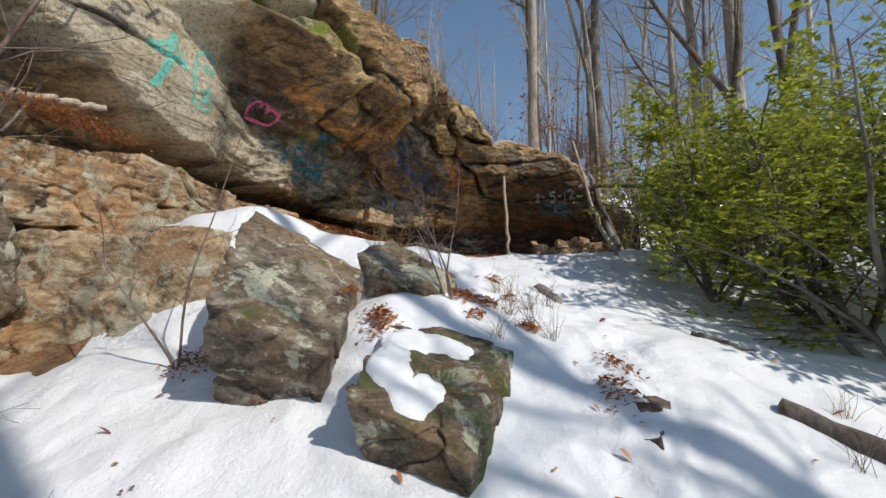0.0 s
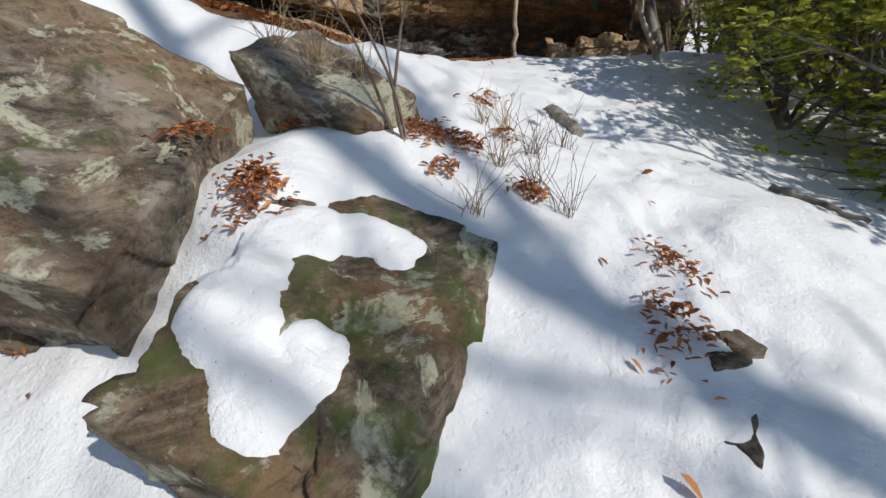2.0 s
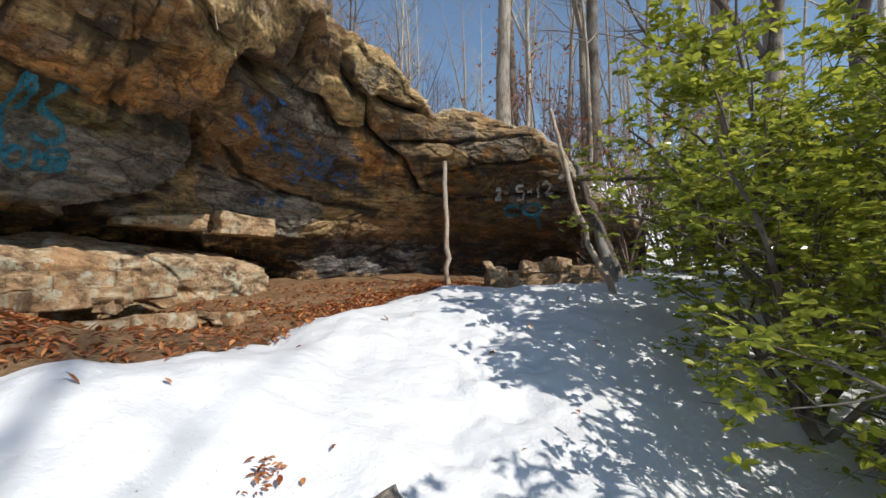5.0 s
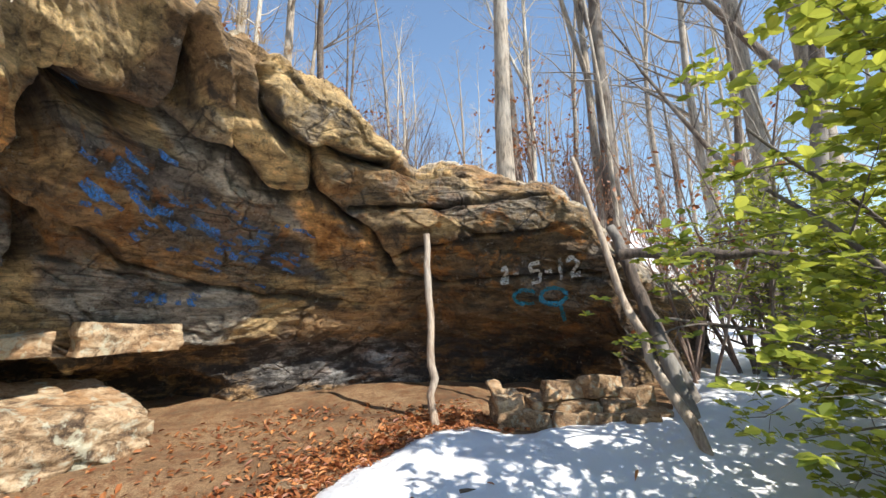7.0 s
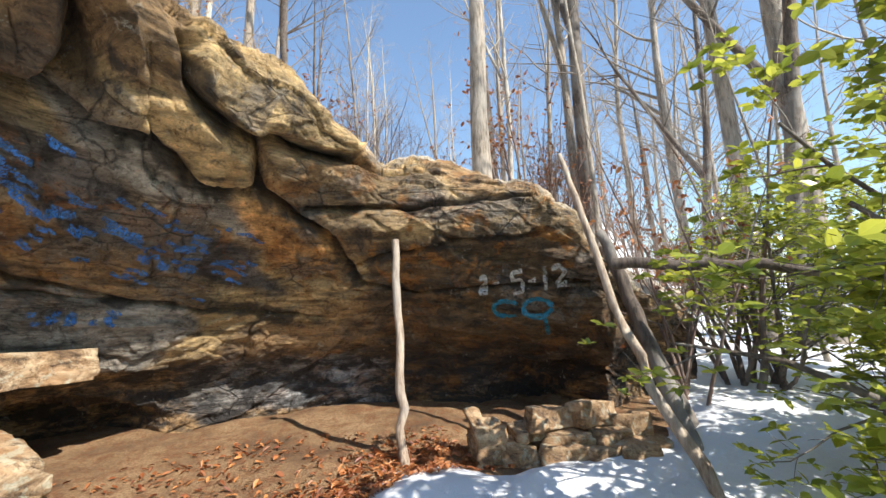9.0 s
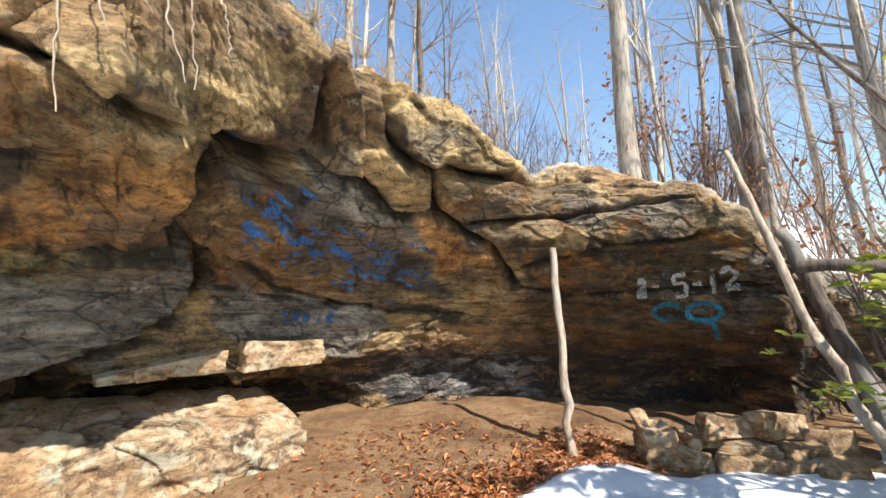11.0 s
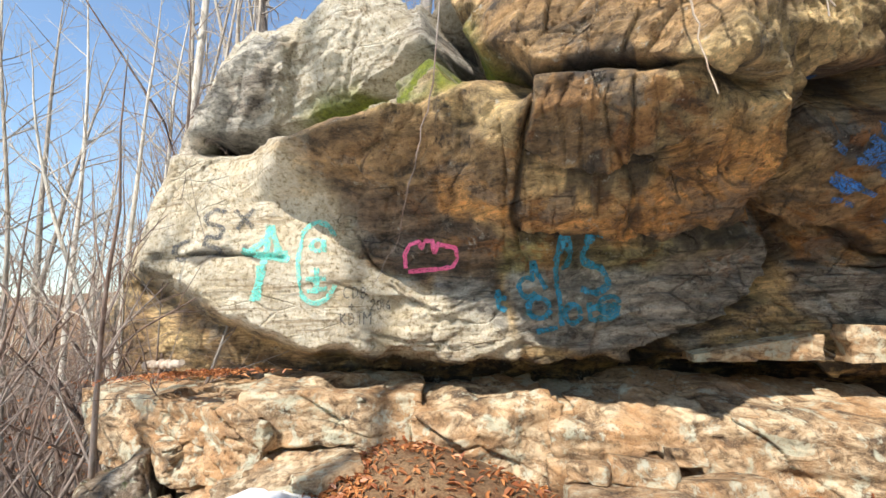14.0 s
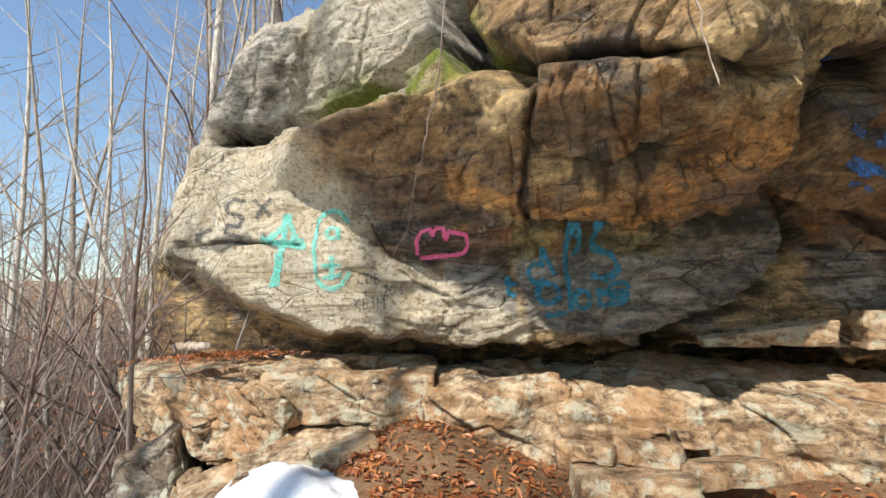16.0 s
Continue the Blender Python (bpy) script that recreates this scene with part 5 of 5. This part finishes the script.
for i, (x, y, z, h) in enumerate(((-0.3, 4.75, 2.06, 0.42), (-0.1, 4.8, 2.0, 0.36), (0.08, 4.8, 1.9, 0.3))):
    tuft(x, y, z, 26, h, 0.9, "straw-coloured dry grass on the boulder", 120 + i)
g = np.random.default_rng(44)
for i in range(34):
    a = g.uniform(100, 180)
    r = float(np.interp(a, TURNS, LIPS)) + g.uniform(0.0, 0.5)
    x, y = 1.6 + r * math.cos(radians(a)), 6 + r * math.sin(radians(a))
    tuft(x, y, float(np.interp(a, TURNS, TOPS)) + 0.05, 20, 0.28, 1.3, "dry grass hanging over the cliff top", 140 + i)

SAPLING = bare_shrub(61, 1.5, 4, TWIG, "slender bare sapling standing in snow", name="sapling", category="sapling", group="saplings")
SAPLING.matrix_basis = pose(0.32, 4.62, rest(0.32, 4.62), 0, 0, 40)
SAPLING2 = bare_shrub(62, 1.7, 2, TWIG, "branched bare sapling beside the big boulder", name="sapling", category="sapling", group="saplings")
SAPLING2.matrix_basis = pose(-1.42, 4.05, rest(-1.42, 4.05), 0, 0, 0)
SAPLING3 = bare_shrub(63, 1.3, 1, BARK_DARK, "thin dark bare twig bending in the snow", name="sapling", category="sapling", group="saplings")
SAPLING3.matrix_basis = pose(-1.25, 2.55, rest(-1.25, 2.55) - 0.1, -8, 25, 100)

# ---- vines and roots on the cliff ----
def vine(name, pts, r, label, material, category="vine", seed=1):
    line = np.array(pts, float)
    t = np.linspace(0, len(line) - 1, 24)
    line = np.stack([np.interp(t, np.arange(len(pts)), line[:, i]) for i in range(3)], -1)
    g = np.random.default_rng(seed)
    line[1:-1] += g.normal(0, 0.006, (22, 3))
    v, f = tube(line, np.linspace(r, r * 0.4, 24), 5)
    return tagged(new(name, mesh_from(name, v, f, material)), label, category)


vine("vine", [(-0.72, 6.22, 5.3), (-0.80, 6.18, 4.7), (-0.92, 6.1, 4.3), (-1.3, 6.05, 3.95), (-1.75, 5.95, 3.75)], 0.005, "thin reddish vine hanging over the overhang", TWIG)
g = np.random.default_rng(12)
for i, (a, drop) in enumerate(((149, 0.75), (146.5, 0.45), (144.5, 0.3), (143, 0.35), (140, 0.55), (137.5, 0.5), (151, 0.3), (134, 0.25))):
    r = float(np.interp(a, TURNS, LIPS)) - 0.05
    x, y = 1.6 + r * math.cos(radians(a)), 6 + r * math.sin(radians(a))
    vine("root", [(x - 0.1, y, 5.25), (x + 0.04, y - 0.02, 5.0), (x + 0.06, y - 0.02, 5.0 - drop * 0.5), (x + 0.10 + g.normal(0, 0.03), y, 5.0 - drop)], 0.007, "pale bare root hanging from the cliff edge", WOOD_BARE, "root", i)


# ---- paint on the rock ----
TEAL, AQUA, PINK, BLUE, BLACK, WHITE = [paint_material(n, c, k) for n, c, k in (
    ("teal_paint", (0.01, 0.20, 0.31), 0.46), ("aqua_paint", (0.14, 0.58, 0.48), 0.50), ("pink_paint", (0.75, 0.12, 0.28), 0.44), ("blue_paint", (0.05, 0.19, 0.50), 0.50), ("black_paint", (0.06, 0.06, 0.06), 0.50), ("white_paint", (0.55, 0.53, 0.48), 0.48))]


def graffiti(name, strokes, width, place, material, label, seed=0):
    """Brush strokes laid on the cliff. place turns drawing units into a turn and a height."""
    b, flat, faces, count = Bundle(), [], [], 0
    for st in strokes:
        p = np.array(st, float)
        k = np.r_[0, np.cumsum(np.hypot(*np.diff(p, axis=0).T))]
        t = np.arange(0, k[-1] + 1e-6, width * 0.35)
        q = np.stack([np.interp(t, k, p[:, 0]), np.interp(t, k, p[:, 1])], -1)
        if len(q) > 4:
            s3 = np.vstack([q[:1], (q[:-2] + q[1:-1] * 2 + q[2:]) / 4, q[-1:]])
            q = s3
        d = np.gradient(q, axis=0)
        d /= np.linalg.norm(d, axis=1, keepdims=True) + 1e-9
        nrm = np.stack([-d[:, 1], d[:, 0]], -1)
        w = width * 0.5 * (1 + 0.25 * vnoise(t * 0.2, seed + p[0, 0]))[:, None]
        e = q[:, None] + (nrm * w)[:, None] * np.array([-1, -0.33, 0.33, 1])[None, :, None]
        flat.append(e.reshape(-1, 2))
        faces.append(grid_faces(len(q), 4) + count)
        count += len(q) * 4
    e = np.concatenate(flat)
    b.add(cliff_point(*place(e[:, 0], e[:, 1])), np.concatenate(faces))
    return tagged(new(name, b.mesh(name, material)), label, "graffiti", kind="structure")


def west(x, y):
    return 179 - (x - 700) * np.where(x < 560, 0.0635, 0.0665), 3.49 + (544 - y) * 0.00465 - np.where(x > 870, 0.11, 0.0)


def north(x, y):
    return 81 - (x - 1122) * 0.055, 3.48 + (560 - y) * 0.005


def ring(cx, cy, rx, ry, a0=0, a1=360, n=18):
    return [(cx + rx * math.cos(radians(a)), cy - ry * math.sin(radians(a))) for a in np.linspace(a0, a1, n)]


graffiti("graffiti", [[(740, 452), (738, 430), (748, 412), (765, 408), (768, 420), (775, 407), (788, 410), (792, 428), (798, 414), (812, 418), (830, 424), (833, 440), (825, 452), (790, 455), (742, 458)]], 7, west, PINK, "pink spray-painted cloud outline on dark rock")
graffiti("graffiti", [ring(588, 438, 36, 68, 40, 325, 26), ring(588, 410, 10, 10), [(598, 400), (599, 424)], [(588, 448), (588, 492)], [(572, 466), (604, 466)], [(574, 486), (606, 482)]], 8, west, AQUA, "aqua spray-painted oval with letters on pale rock", 2)
graffiti("graffiti", [[(503, 370), (497, 440), (480, 500)], [(460, 412), (500, 425), (540, 432)], [(505, 372), (520, 420)], [(470, 416), (496, 396), (505, 376)], [(492, 440), (488, 500)], [(500, 425), (538, 420)]], 11, west, AQUA, "aqua spray-painted arrow on pale rock", 3)
graffiti("graffiti", [ring(958, 466, 16, 17, 40, 330), [(965, 455), (968, 425), (990, 470)], [(1010, 470), (1010, 418)], ring(1020, 424, 14, 12, -90, 200), [(1080, 404), (1058, 410), (1056, 430), (1090, 440), (1102, 465), (1080, 478), (1050, 470)],
                      [(905, 470), (905, 500), (920, 505)], [(898, 480), (920, 486)], ring(975, 500, 20, 17), [(970, 540), (1010, 532)], ring(1035, 510, 14, 16), [(1012, 470), (1015, 530)], [(1065, 490), (1066, 522), (1120, 518)], ring(1100, 498, 18, 14), [(1068, 500), (1118, 500)]], 9, west, TEAL, "teal spray-painted letters CAPS on dark rock", 4)
graffiti("graffiti", [[(438, 342), (420, 336), (408, 348), (412, 362), (428, 366), (436, 376), (424, 388), (408, 384)], [(450, 340), (478, 372)], [(478, 338), (452, 376)], [(388, 386), (370, 392), (368, 412), (384, 420)], [(432, 386), (412, 384), (408, 398), (428, 406), (430, 416), (408, 418)]], 7, west, BLACK, "faded black letters S X C S on pale rock", 5)
graffiti("graffiti", [ring(638, 490, 6, 9, 50, 310), [(648, 481), (648, 500)], ring(648, 490, 8, 9, -90, 90), [(662, 481), (662, 500)], ring(662, 486, 7, 4.5, -90, 90), ring(662, 495, 8, 5, -90, 90), [(646, 508), (646, 520)], [(640, 514), (652, 514)],
                      [(628, 524), (628, 544)], [(636, 524), (628, 534), (637, 544)], [(642, 524), (642, 544)], ring(642, 534, 8, 10, -90, 90), [(654, 524), (666, 524)], [(660, 524), (660, 544)], [(667, 544), (667, 524), (673, 534), (679, 524), (679, 544)],
                      [(678, 507), (683, 503), (686, 508), (678, 520), (688, 520)], ring(693, 512, 3.5, 8), [(700, 504), (700, 520)], [(711, 504), (706, 512), (706, 518), (711, 519), (711, 513), (706, 513)]], 2.2, west, BLACK, "small black handwriting CDB KDTM 2016 on pale rock", 6)
graffiti("graffiti", [[(1122, 490), (1134, 486), (1136, 498), (1120, 516), (1140, 514)], [(1150, 504), (1166, 502)], [(1214, 484), (1192, 486), (1192, 500), (1212, 502), (1214, 520), (1192, 524)], [(1226, 504), (1244, 502)], [(1262, 480), (1262, 522)], [(1276, 488), (1292, 480), (1306, 492), (1284, 520), (1308, 518)]], 8, north, WHITE, "white painted date 2-5-12 on the cave wall", 7)
graffiti("graffiti", [ring(1175, 552, 28, 16, 30, 330), ring(1242, 552, 30, 16), [(1256, 570), (1262, 610)]], 9, north, TEAL, "dark teal painted loops on the cave wall", 8)
g = np.random.default_rng(3)
dabs = []
for _ in range(80):
    x, y = g.uniform(470, 760), 0
    y = 385 + (x - 470) * 0.32 + g.normal(0, 28)
    dabs.append([(x, y), (x + g.uniform(8, 26), y + g.uniform(-4, 16))])
for _ in range(14):
    x, y = g.uniform(530, 620), g.uniform(572, 606)
    dabs.append([(x, y), (x + g.uniform(-4, 6), y + g.uniform(8, 24))])
graffiti("graffiti", dabs, 7, lambda x, y: (106.4 + (770 - x) * 0.082, 4.50 - (y - 345) * 0.0037), BLUE, "patchy blue spray paint on the cave wall", 9)
